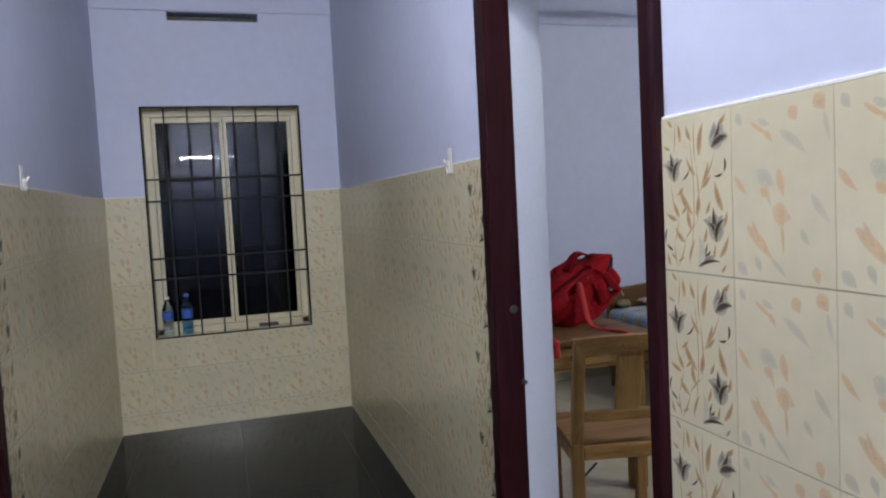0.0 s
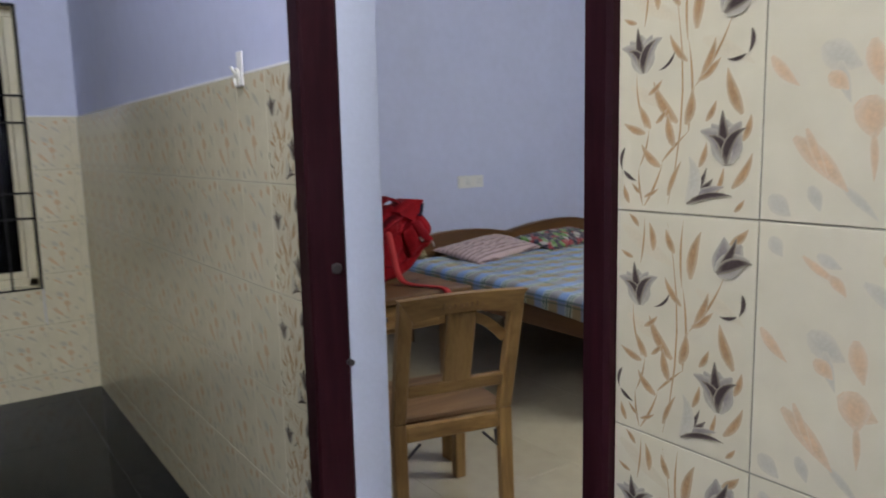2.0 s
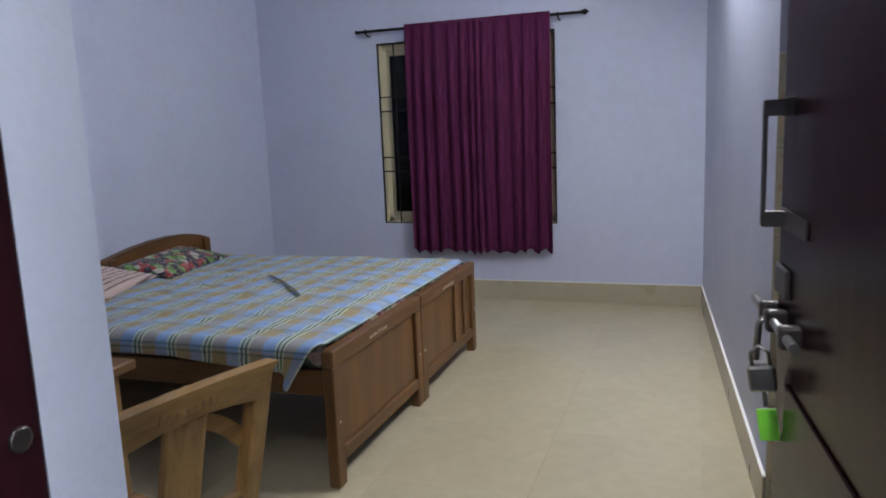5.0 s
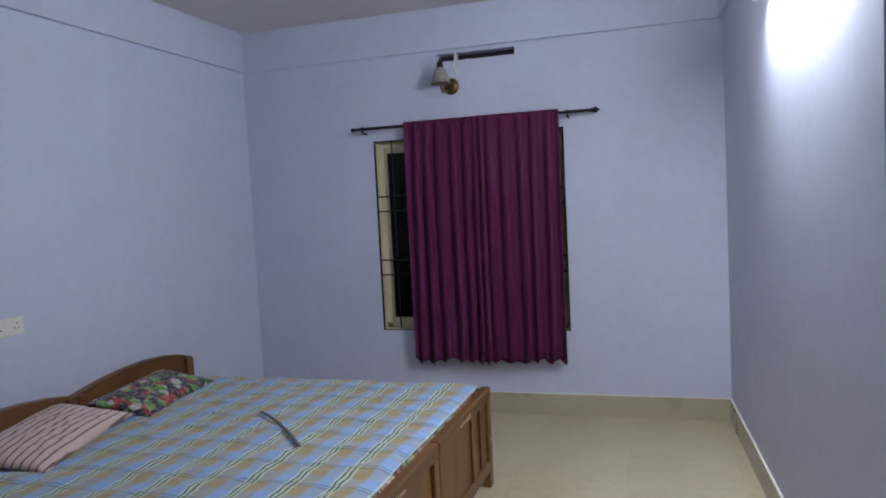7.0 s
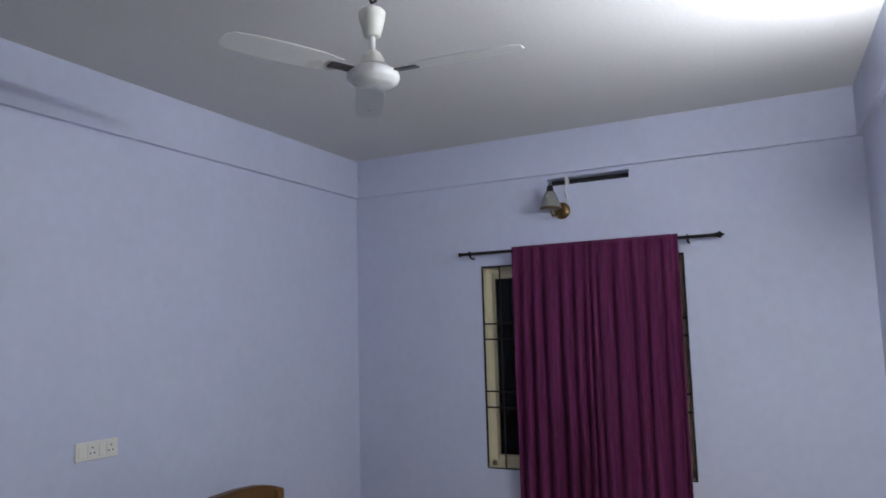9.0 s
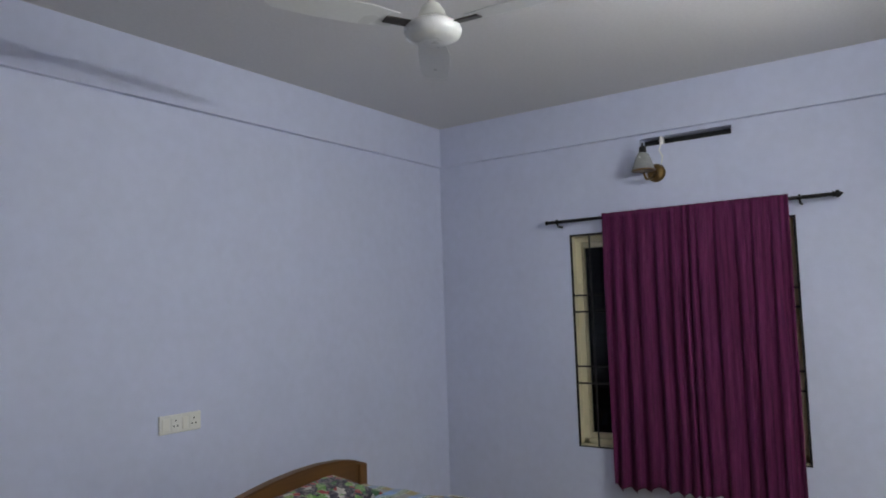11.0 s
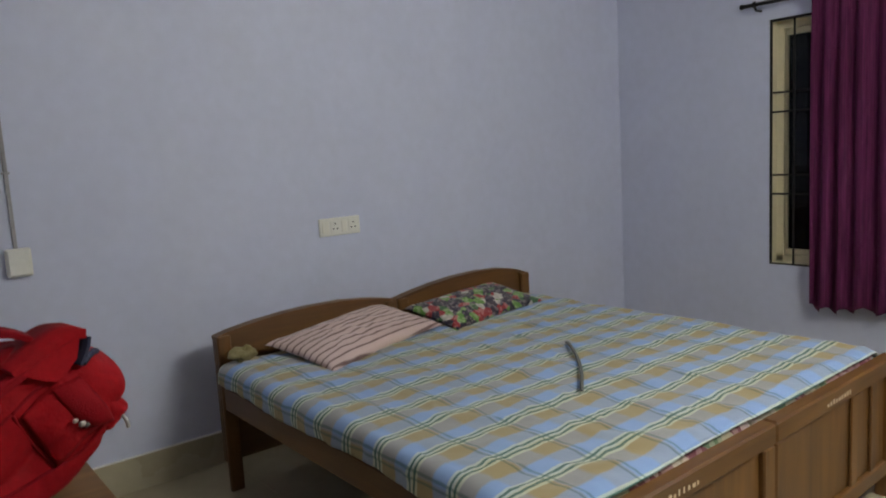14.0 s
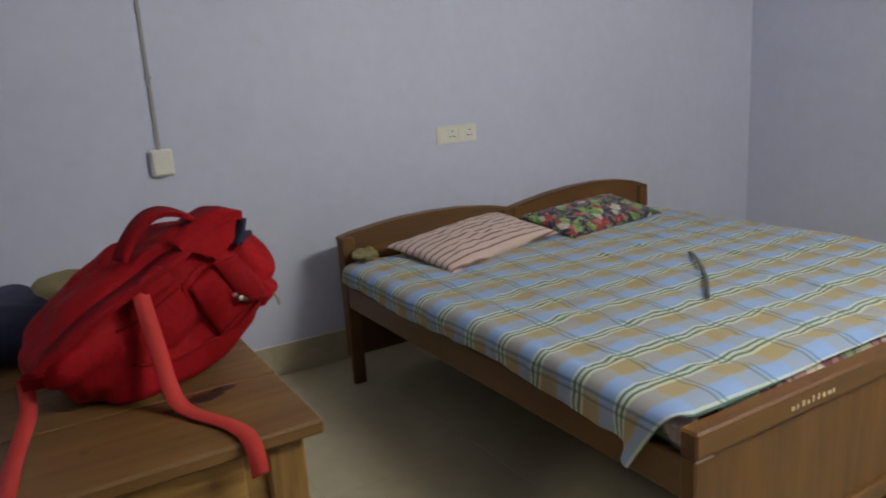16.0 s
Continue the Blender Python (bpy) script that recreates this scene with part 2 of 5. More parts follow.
CAP = mat("white_cement", (0.78, 0.76, 0.72), 0.8, vary=0.1)


def glaze(name, colour, depth):
    """Brushed underglaze that thins out into the cream of the tile towards the edge of each stroke."""
    m = mat(name, colour, 0.20, vary=0.28, fine=260, coarse=40, bump=0)
    n, l = m.node_tree.nodes, m.node_tree.links
    base = n["Principled BSDF"].inputs["Base Color"]
    a, f = n.new("ShaderNodeAttribute"), n.new("ShaderNodeMath")
    a.attribute_name = "glaze"
    f.operation, f.use_clamp = "MULTIPLY", True
    f.inputs[1].default_value = depth
    l.new(a.outputs["Fac"], f.inputs[0])
    l.new(mix_colours(m, (0.62, 0.56, 0.385), base.links[0].from_socket, f.outputs[0]), base)
    return m


OCHRE = glaze("ochre_glaze", (0.38, 0.215, 0.09), 0.95)
INK = glaze("grey_brown_glaze", (0.070, 0.050, 0.044), 1.15)
ORANGE = glaze("faded_orange_glaze", (0.56, 0.30, 0.145), 0.62)
CLOUD = glaze("pale_ochre_cloud", (0.55, 0.42, 0.25), 0.28)
SAGE = glaze("pale_grey_glaze", (0.35, 0.335, 0.29), 0.50)
GREY = glaze("lilac_grey_glaze", (0.235, 0.205, 0.18), 1.0)
BLACK_STONE = mat("black_granite", (0.015, 0.016, 0.016), 0.09, vary=0.35, fine=300, coarse=6, bump=0.01, spread=0.06)
BLACK_STONE.node_tree.nodes["Principled BSDF"].inputs["Specular IOR Level"].default_value = 0.06
FLOOR = mat("beige_vitrified_tile", (0.46, 0.40, 0.27), 0.24, vary=0.07, fine=14, coarse=1.6, bump=0.008, spread=0.015)
FLOOR_JOINT = mat("beige_floor_joint", (0.45, 0.395, 0.275), 0.8)
SKIRT = mat("beige_skirting_tile", (0.42, 0.37, 0.26), 0.3, vary=0.06, fine=20, coarse=3, bump=0.01)
MAROON = wood("maroon_painted_wood", (0.013, 0.003, 0.0045), (0.026, 0.006, 0.0085), 0.45, axis=2, scale=14, coat=0.0)
MAROON.node_tree.nodes["Principled BSDF"].inputs["Specular IOR Level"].default_value = 0.08
TEAK_X = wood("brown_wood_lengthwise", (0.078, 0.031, 0.007), (0.150, 0.064, 0.012), 0.5, axis=0, coat=0.12, scale=6)
TEAK_Y = wood("brown_wood_sideways", (0.078, 0.031, 0.007), (0.150, 0.064, 0.012), 0.5, axis=1, coat=0.12, scale=6)
TEAK_Z = wood("brown_wood_upright", (0.082, 0.033, 0.007), (0.158, 0.068, 0.013), 0.5, axis=2, coat=0.12, scale=6)
PINE_X = wood("pale_wood_lengthwise", (0.19, 0.095, 0.024), (0.42, 0.245, 0.075), 0.5, axis=0, coat=0.1)
PINE_Z = wood("pale_wood_upright", (0.19, 0.095, 0.024), (0.42, 0.245, 0.075), 0.5, axis=2, coat=0.1)
PINE_Y = wood("worn_table_wood", (0.070, 0.031, 0.008), (0.205, 0.102, 0.028), 0.6, axis=0, coat=0.0, scale=4)
SEAT = wood("worn_seat_wood", (0.16, 0.075, 0.025), (0.33, 0.185, 0.075), 0.6, axis=0, coat=0.0, scale=6)
LEAF_GLOSS = wood("glossy_maroon_varnish", (0.016, 0.006, 0.006), (0.030, 0.011, 0.010), 0.26, axis=2, scale=10)
LEAF_GLOSS.node_tree.nodes["Principled BSDF"].inputs["Specular IOR Level"].default_value = 0.10
IRON = mat("black_painted_iron", (0.014, 0.013, 0.013), 0.5, vary=0.3, bump=0.05, shine=0.15)
CREAM = mat("cream_window_paint", (0.62, 0.56, 0.38), 0.4, vary=0.06, fine=40, coarse=6)
STEEL = mat("worn_steel", (0.42, 0.40, 0.37), 0.35, metal=1.0, vary=0.2)
DARK_STEEL = mat("tarnished_steel", (0.10, 0.09, 0.085), 0.4, metal=0.8, vary=0.3)
BRASS = mat("antique_brass", (0.17, 0.105, 0.04), 0.38, metal=0.9, vary=0.25)
WHITE = mat("white_plastic", (0.74, 0.72, 0.64), 0.35, vary=0.03, bump=0)
IVORY = mat("ivory_plastic", (0.72, 0.71, 0.65), 0.4, vary=0.06, bump=0)
FROST = mat("dusty_white_glass", (0.36, 0.36, 0.34), 0.25, vary=0.15, fine=30, coarse=12, bump=0)
FROST.node_tree.nodes["Principled BSDF"].inputs["Transmission Weight"].default_value = 0.35
GREY_DUCT = mat("dusty_grey_plastic", (0.30, 0.29, 0.30), 0.6, vary=0.15, bump=0)
FANWHITE = mat("white_enamel", (0.66, 0.66, 0.64), 0.3, vary=0.05, bump=0)
RED = mat("red_nylon", (0.27, 0.005, 0.009), 0.75, vary=0.22, fine=60, coarse=9, bump=0.25, shine=0.12)
DARK_RED = mat("crimson_nylon_lining", (0.20, 0.004, 0.008), 0.8, vary=0.2, fine=240, coarse=9, bump=0.2, shine=0.1)
STRAP = mat("faded_red_webbing", (0.46, 0.040, 0.038), 0.85, vary=0.12, fine=400, coarse=12, bump=0.15, shine=0.2)
NAVY = mat("navy_cloth", (0.012, 0.016, 0.045), 0.85, vary=0.2, fine=200, coarse=12, bump=0.3)
OLIVE = mat("olive_cloth", (0.20, 0.165, 0.075), 0.85, vary=0.25, fine=200, coarse=12, bump=0.3)
BLACK = mat("black_plastic", (0.012, 0.012, 0.012), 0.4, vary=0.1, bump=0)
LIME = mat("lime_plastic_tag", (0.28, 0.88, 0.07), 0.4, vary=0.05, bump=0)
PALE_INK = mat("pale_painted_mark", (0.62, 0.50, 0.36), 0.7, vary=0.1, bump=0)
STAIN = mat("dark_brown_stain", (0.030, 0.012, 0.007), 0.5, vary=0.4, fine=90, coarse=20, bump=0)
GREY_STRIP = mat("dark_grey_strip", (0.10, 0.105, 0.10), 0.8, vary=0.2, bump=0.1)
BOTTLE_BLUE = mat("blue_bottle_label", (0.03, 0.10, 0.42), 0.4, vary=0.15, bump=0)
CLEAR = glass("clear_plastic_bottle", (0.75, 0.85, 0.95), 0.08)
BLUE_CLEAR = glass("blue_plastic_bottle", (0.25, 0.60, 0.95), 0.08)
PANE = glass("dark_window_pane", (0.12, 0.13, 0.13), 0.0, 1.30)
PLAID, STRIPED, FLORAL, MATTRESS, CURTAIN = plaid(), striped(), floral("floral_pillow_cloth", 24, FLOWERS), floral("floral_mattress_ticking", 13, TICKING), curtain_cloth()
TUBE_A = glow("lit_bedroom_tube", TUBE_COLOUR, TUBE_BEDROOM)
# glow of the added corridor fill lamp, which stays out of view
FILL_GLOW = glow("corridor_fill_glow", TUBE_COLOUR, FILL_CORRIDOR)
TUBE_B = glow("lit_corridor_tube", TUBE_COLOUR, TUBE_CORRIDOR)


# ---- mesh helpers ----
def rounded(bm, lo, hi, b=0.004, slot=0):
    """A box with chamfered edges, added to bm."""
    lo, hi = [min(p, q) for p, q in zip(lo, hi)], [max(p, q) for p, q in zip(lo, hi)]
    b = min(b, *[(q - p) * 0.45 for p, q in zip(lo, hi)])
    ends, v = (lo, hi), {}
    for s in np.ndindex(2, 2, 2):
        for a in range(3):
            v[s, a] = bm.verts.new([ends[s[k]][k] + (0 if k == a else (b if s[k] == 0 else -b)) for k in range(3)])
    faces = []
    for a in range(3):
        i, j = (a + 1) % 3, (a + 2) % 3
        for e in (0, 1):
            ring = []
            for p, q in ((0, 0), (1, 0), (1, 1), (0, 1)):
                s = [0, 0, 0]
                s[a], s[i], s[j] = e, p, q
                ring.append(v[tuple(s), a])
            faces.append(bm.faces.new(ring if e else ring[::-1]))
        for p in (0, 1):
            for q in (0, 1):
                s0, s1 = [0, 0, 0], [0, 0, 0]
                s0[a], s1[a], s0[i], s1[i], s0[j], s1[j] = 0, 1, p, p, q, q
                s0, s1 = tuple(s0), tuple(s1)
                ring = [v[s0, i], v[s1, i], v[s1, j], v[s0, j]]
                faces.append(bm.faces.new(ring if p == q else ring[::-1]))
    for s in np.ndindex(2, 2, 2):
        ring = [v[s, 0], v[s, 1], v[s, 2]]
        faces.append(bm.faces.new(ring if sum(s) % 2 else ring[::-1]))
    for f in faces:
        f.material_index = slot
    return bm


def block(lo, hi, b=0.004):
    return rounded(bmesh.new(), lo, hi, b)


def tube(bm, pts, r, sides=10, caps=True, slot=0, flat=1.0):
    """A round bar along points; r is one radius or one for each point."""
    pts = [Vector(p) for p in pts]
    rs = r if isinstance(r, (list, tuple)) else [r] * len(pts)
    rings, side = [], None
    for i, p in enumerate(pts):
        d = (pts[min(i + 1, len(pts) - 1)] - pts[max(i - 1, 0)]).normalized()
        if side is None:
            side = d.orthogonal().normalized() if abs(d.z) < 0.99 else Vector((1, 0, 0))
        side = (side - d * side.dot(d)).normalized()
        up = d.cross(side)
        rings.append([bm.verts.new(p + rs[i] * (side * math.cos(a) + up * math.sin(a) * flat)) for a in [2 * math.pi * k / sides for k in range(sides)]])
    for p, q in zip(rings, rings[1:]):
        for k in range(sides):
            f = bm.faces.new((p[k], p[(k + 1) % sides], q[(k + 1) % sides], q[k]))
            f.smooth, f.material_index = True, slot
    if caps:
        for ring in (rings[0][::-1], rings[-1]):
            bm.faces.new(ring).material_index = slot
    return bm


def lathe(bm, centre, profile, sides=28, slot=0, m=None):
    """(radius, height) turned about the upright through centre."""
    m = m or Matrix.Translation(centre)
    rings = [[bm.verts.new(m @ Vector((r * math.cos(a), r * math.sin(a), h))) for a in [2 * math.pi * k / sides for k in range(sides)]] for r, h in profile]
    for p, q in zip(rings, rings[1:]):
        for k in range(sides):
            f = bm.faces.new((p[k], p[(k + 1) % sides], q[(k + 1) % sides], q[k]))
            f.smooth, f.material_index = True, slot
    bm.faces.new(rings[0][::-1])
    bm.faces.new(rings[-1])
    return bm


def puff(bm, m, radii, e=0.6, rough=0.0, scale=8.0, nu=36, nv=20, pinch=0.0):
    """A soft cushion-like body: a superellipsoid, rumpled by noise."""
    def sp(x, k):
        return math.copysign(abs(x) ** k, x)
    rows = []
    for j in range(nv + 1):
        ph = -math.pi / 2 + math.pi * j / nv
        row = []
        for i in range(nu):
            th = 2 * math.pi * i / nu
            x, y, z = sp(math.cos(ph), e) * sp(math.cos(th), e), sp(math.cos(ph), e) * sp(math.sin(th), e), sp(math.sin(ph), e)
            if pinch:
                z *= 1 - pinch * max(abs(x), abs(y)) ** 3
            p = Vector((x * radii[0], y * radii[1], z * radii[2]))
            if rough:
                p += p.normalized() * rough * noise.fractal(p * scale + Vector((radii[0] * 9, 3, 1)), 0.8, 2.0, 3)
            row.append(bm.verts.new(m @ p))
        rows.append(row)
    for a, b in zip(rows, rows[1:]):
        for i in range(nu):
            f = bm.faces.new((a[i], a[(i + 1) % nu], b[(i + 1) % nu], b[i]))
            f.smooth = True
    return bm


def ribbon(bm, pts, width, thick=0.003, across=None):
    """A flat band along points."""
    pts = [Vector(p) for p in pts]
    rows = []
    for i, p in enumerate(pts):
        d = (pts[min(i + 1, len(pts) - 1)] - pts[max(i - 1, 0)]).normalized()
        s = Vector(across) if across else d.cross(Vector((0, 0, 1)))
        s = (s - d * s.dot(d)).normalized()
        nrm = d.cross(s)
        rows.append([bm.verts.new(p + s * u * width / 2 + nrm * w * thick / 2) for u, w in ((-1, -1), (1, -1), (1, 1), (-1, 1))])
    for a, b in zip(rows, rows[1:]):
        for k in range(4):
            f = bm.faces.new((a[k], a[(k + 1) % 4], b[(k + 1) % 4], b[k]))
            f.smooth = k in (0, 2)
    bm.faces.new(rows[0][::-1])
    bm.faces.new(rows[-1])
    return bm


def sheet(bm, points):
    """A grid of points as faces."""
    rows = [[bm.verts.new(p) for p in row] for row in points]
    for a, b in zip(rows, rows[1:]):
        for i in range(len(a) - 1):
            bm.faces.new((a[i], a[i + 1], b[i + 1], b[i])).smooth = True
    return bm


def prism(bm, outline, axis, lo, hi):
    """An outline of (u, v) pushed along an axis; u, v are the other two axes in order."""
    def place(u, v, w):
        p = [u, v]
        p.insert(axis, w)
        return p
    a = [bm.verts.new(place(u, v, lo)) for u, v in outline]
    b = [bm.verts.new(place(u, v, hi)) for u, v in outline]
    n = len(outline)
    for k in range(n):
        bm.faces.new((a[k], a[(k + 1) % n], b[(k + 1) % n], b[k]))
    bm.faces.new(a[::-1])
    bm.faces.new(b)
    return bm


def finish(bm, name, materials):
    bmesh.ops.recalc_face_normals(bm, faces=bm.faces)
    me = bpy.data.meshes.new(name)
    bm.to_mesh(me)
    bm.free()
    for m in materials if isinstance(materials, (list, tuple)) else [materials]:
        me.materials.append(m)
    return me


def thing(name, at, label, category, group="", kind=""):
    """An Empty at the thing's base."""
    ob = new(name)
    ob.location = at
    ob.empty_display_size = 0.05
    return tagged(ob, label, category, group, kind)


def part(name, bm, material, parent, label=""):
    """One mesh under a thing or a part; the bmesh is in world coordinates."""
    ob = new(name, finish(bm, name, material))
    ob.parent = parent
    up = Matrix.Translation(parent.location)
    p = parent.parent
    while p:
        up = Matrix.Translation(p.location) @ up if parent.type == "EMPTY" else up
        p = p.parent
    ob.matrix_parent_inverse = (Matrix.Translation(parent.location) if parent.type == "EMPTY" else Matrix.Identity(4)).inverted()
    if label:
        ob["label"] = label
    return ob


def solid(name, bm, material, label, category, kind="", group=""):
    return tagged(new(name, finish(bm, name, material)), label, category, group, kind)


def boxes(*spans):
    bm = bmesh.new()
    for lo, hi in spans:
        rounded(bm, lo, hi, 0.0003)
    return bm


# ---- the shell ----
PL = 0.008   # plaster stands this far behind the tile faces
wall_door = solid("wall_door", boxes(
    ((CE + PL, CS - 0.2, 0), (BW, D0, CEIL)), ((CE + PL, D1, 0), (BW, 7.7, CEIL)), ((CE + PL, D0, DTOP), (BW, D1, CEIL))),
    PAINT, "lavender painted partition wall with a doorway", "wall", "structure")
wall_corridor_west = solid("wall_corridor_west", boxes(
    ((0.70, CS - 0.2, 0), (CW - PL, 4.02, CEIL)), ((0.70, 5.02, 0), (CW - PL, 7.7, CEIL)), ((0.70, 4.02, DTOP), (CW - PL, 5.02, CEIL))),
    PAINT, "lavender corridor wall above a tiled dado", "wall", "structure")
WX0, WX1, WZ0, WZ1 = 1.117, 2.121, 0.60, 2.095      # corridor window
wall_corridor_north = solid("wall_corridor_north", boxes(
    ((CW - PL, CN + PL, 0), (WX0, 7.7, CEIL)), ((WX1, CN + PL, 0), (CE + PL, 7.7, CEIL)),
    ((WX0, CN + PL, 0), (WX1, 7.7, WZ0)), ((WX0, CN + PL, WZ1), (WX1, 7.7, 2.64)),
    ((WX0, CN + PL, 2.695), (WX1, 7.7, CEIL)), ((WX0, CN + PL, 2.64), (1.324, 7.7, 2.695)), ((1.889, CN + PL, 2.64), (WX1, 7.7, 2.695))),
    PAINT, "lavender end wall of the corridor with a window", "wall", "structure")
wall_corridor_south = solid("wall_corridor_south", boxes(((CW - PL, CS - 0.2, 0), (CE + PL, CS, CEIL))), PAINT, "plain lavender wall closing the corridor", "wall", "structure")
VY0, VY1, VZ0, VZ1 = 4.94, 6.37, 0.605, 2.045       # bedroom window
SY0, SY1, SZ0, SZ1 = 5.262, 5.838, 2.578, 2.632     # slot above it
SB = -0.032   # above the ledge the walls stand proud
wall_east = solid("wall_east", boxes(
    ((BE, 3.6, 0), (7.57, VY0, LEDGE)), ((BE, VY1, 0), (7.57, 7.65, LEDGE)), ((BE, VY0, 0), (7.57, VY1, VZ0)),
    ((BE, VY0, VZ1), (7.57, VY1, SZ0)), ((BE, VY0, SZ1), (7.57, VY1, LEDGE)), ((BE, VY0, SZ0), (7.57, SY0, SZ1)), ((BE, SY1, SZ0), (7.57, VY1, SZ1)),
    ((BE + SB, 3.6, LEDGE), (7.57, 7.65, CEIL))),
    PAINT, "lavender bedroom wall with a barred window and a narrow vent slot", "wall", "structure")
wall_north = solid("wall_north", boxes(((BW, BN, 0), (BE, 7.65, LEDGE)), ((BW, BN + SB, LEDGE), (BE, 7.65, CEIL))), PAINT, "plain lavender painted bedroom wall behind the bed", "wall", "structure")
MS = Matrix.Translation((RX, RY, 0)) @ pose(0, 0, 0, 0, 0, math.degrees(math.atan2(BS - RY, BE - RX)))   # south wall: x east along it, y into the room
SL = math.hypot(BE - RX, BS - RY)


def turned(bm, m):
    bmesh.ops.transform(bm, matrix=m, verts=bm.verts)
    return bm


wall_south = solid("wall_south", turned(boxes(((PL, -0.2, 0), (SL + 0.02, 0, LEDGE)), ((PL, -0.2, LEDGE), (SL + 0.02, -SB, CEIL))), MS), PAINT, "lavender bedroom wall that carries the tube light", "wall", "structure")
wall_recess = solid("wall_recess", boxes(((RX + PL, RS, 0), (RX + 0.18, 3.53, CEIL)), ((BW, 2.25, 0), (RX + 0.18, RS, CEIL))), PAINT, "plain lavender walls of the recess beside the door", "wall", "structure")
ceiling = solid("ceiling", boxes(((0.7, CS - 0.2, CEIL), (7.6, 7.7, CEIL + 0.12))), CEILING, "whitewashed concrete ceiling slab", "ceiling", "structure")
solid("trim_corridor", boxes(((CW - PL, CN + PL - 0.014, 2.70), (CE + PL, CN + PL, CEIL))), PAINT, "lavender plaster band standing slightly proud under the ceiling", "trim", "structure")

# skirting of the bedroom
def skirting(lo, hi, cap_lo, cap_hi, m=Matrix.Identity(4)):
    s = thing("baseboard", ((lo[0] + hi[0]) / 2, (lo[1] + hi[1]) / 2, 0), "beige tile skirting with a pale cement edge on top", "baseboard", "", "structure")
    part("skirting_tile", turned(block(lo, hi, 0.002), m), SKIRT, s)
    part("cement_edge", turned(block(cap_lo, cap_hi, 0.001), m), CAP, s, "thin white cement edge")


SK = 0.15
skirting((BW, BN - 0.011, 0), (BE, BN, SK), (BW, BN - 0.009, SK), (BE, BN, SK + 0.005))
skirting((BE - 0.011, BS, 0), (BE, BN - 0.011, SK), (BE - 0.009, BS, SK), (BE, BN - 0.011, SK + 0.005))
skirting((0, 0, 0), (SL - 0.011, 0.011, SK), (0, 0, SK), (SL - 0.011, 0.012, SK + 0.006), MS)
skirting((BW, D1, 0), (BW + 0.011, BN - 0.011, SK), (BW, D1, SK), (BW + 0.009, BN - 0.011, SK + 0.005))

# ---- doors ----
door_1 = thing("door_1", (2.39, 4.17, 0), "dark maroon painted door frame with its leaf swung open", "door", "", "structure")
FX0, FX1 = 2.343, 2.408
part("frame_post", block((FX0, D1 - 0.062, 0), (FX1 + 0.030, D1, DTOP), 0.006), MAROON, door_1)
part("frame_post", block((FX0, D0, 0), (FX1, D0 + 0.046, DTOP), 0.006), MAROON, door_1)
part("frame_head", block((FX0, D0 + 0.046, DTOP - 0.06), (FX1, D1 - 0.062, DTOP), 0.006), MAROON, door_1)
part("reveal", boxes(((FX1 + 0.030, D1 - 0.058, 0), (BW + 0.004, D1, DTOP))), REVEAL, door_1, "white painted plaster reveal")
part("reveal", boxes(((FX1, D0, 0), (BW + 0.004, D0 + 0.03, DTOP))), REVEAL, door_1, "white painted plaster reveal")
part("reveal_skirting", block((FX1 + 0.030, D1 - 0.066, 0), (BW + 0.008, D1 - 0.058, 0.10), 0.002), SKIRT, door_1, "beige tile at the foot of the reveal")
part("strike_plate", lathe(bmesh.new(), (0, 0, 0), [(0.009, 0.0), (0.013, 0.0), (0.013, 0.003), (0.009, 0.003)], 18, m=pose(2.409, D1 - 0.062, 1.048, 90)), DARK_STEEL, door_1, "small round dark latch ring")
part("bolt_socket", tube(bmesh.new(), [(2.432, D1 - 0.076, 0.82), (2.432, D1 - 0.062, 0.82)], 0.008), DARK_STEEL, door_1, "dark steel bolt socket")

HINGE = Matrix.Translation((2.425, 3.752, 0)) @ pose(0, 0, 0, 0, 0, 4.8)


def leaf_part(name, lo, hi, material, parent, b=0.003, label=""):
    return part(name, turned(block(lo, hi, b), HINGE), material, parent, label)


leaf = leaf_part("leaf", (0.0, -0.034, 0.012), (0.84, 0.0, 2.035), LEAF_GLOSS, door_1, 0.004, "glossy dark maroon door leaf")
for lo, hi in (((0.10, 0.0, 1.18), (0.74, 0.005, 1.95)), ((0.10, 0.0, 0.16), (0.74, 0.005, 0.90))):
    leaf_part("panel", lo, hi, LEAF_GLOSS, leaf, 0.005)
handle = leaf_part("handle", (0.782, 0.034, 1.165), (0.80, 0.040, 1.345), DARK_STEEL, leaf, 0.002, "dark flat steel pull handle")
for z in (1.165, 1.345):
    leaf_part("handle_strap", (0.782, 0.0, z - 0.013), (0.80, 0.040, z + 0.013), DARK_STEEL, leaf, 0.002, "dark steel strap")
    leaf_part("handle_plate", (0.64, 0.0, z - 0.016), (0.82, 0.004, z + 0.016), DARK_STEEL, leaf, 0.001, "dark steel plate")
part("aldrop_bolt", turned(tube(bmesh.new(), [(0.60, 0.022, 1.0), (0.93, 0.022, 1.0)], 0.008), HINGE), STEEL, leaf, "sliding steel bolt")
part("bolt_arm", turned(tube(bmesh.new(), [(0.80, 0.022, 1.0), (0.80, 0.036, 0.985), (0.80, 0.040, 0.92)], 0.006), HINGE), STEEL, leaf)
for x in (0.66, 0.76, 0.82):
    leaf_part("bolt_guide", (x - 0.012, 0.0, 0.982), (x + 0.012, 0.033, 1.018), DARK_STEEL, leaf, 0.004)
leaf_part("lock_plate", (0.745, 0.0, 1.035), (0.835, 0.008, 1.085), DARK_STEEL, leaf, 0.003)


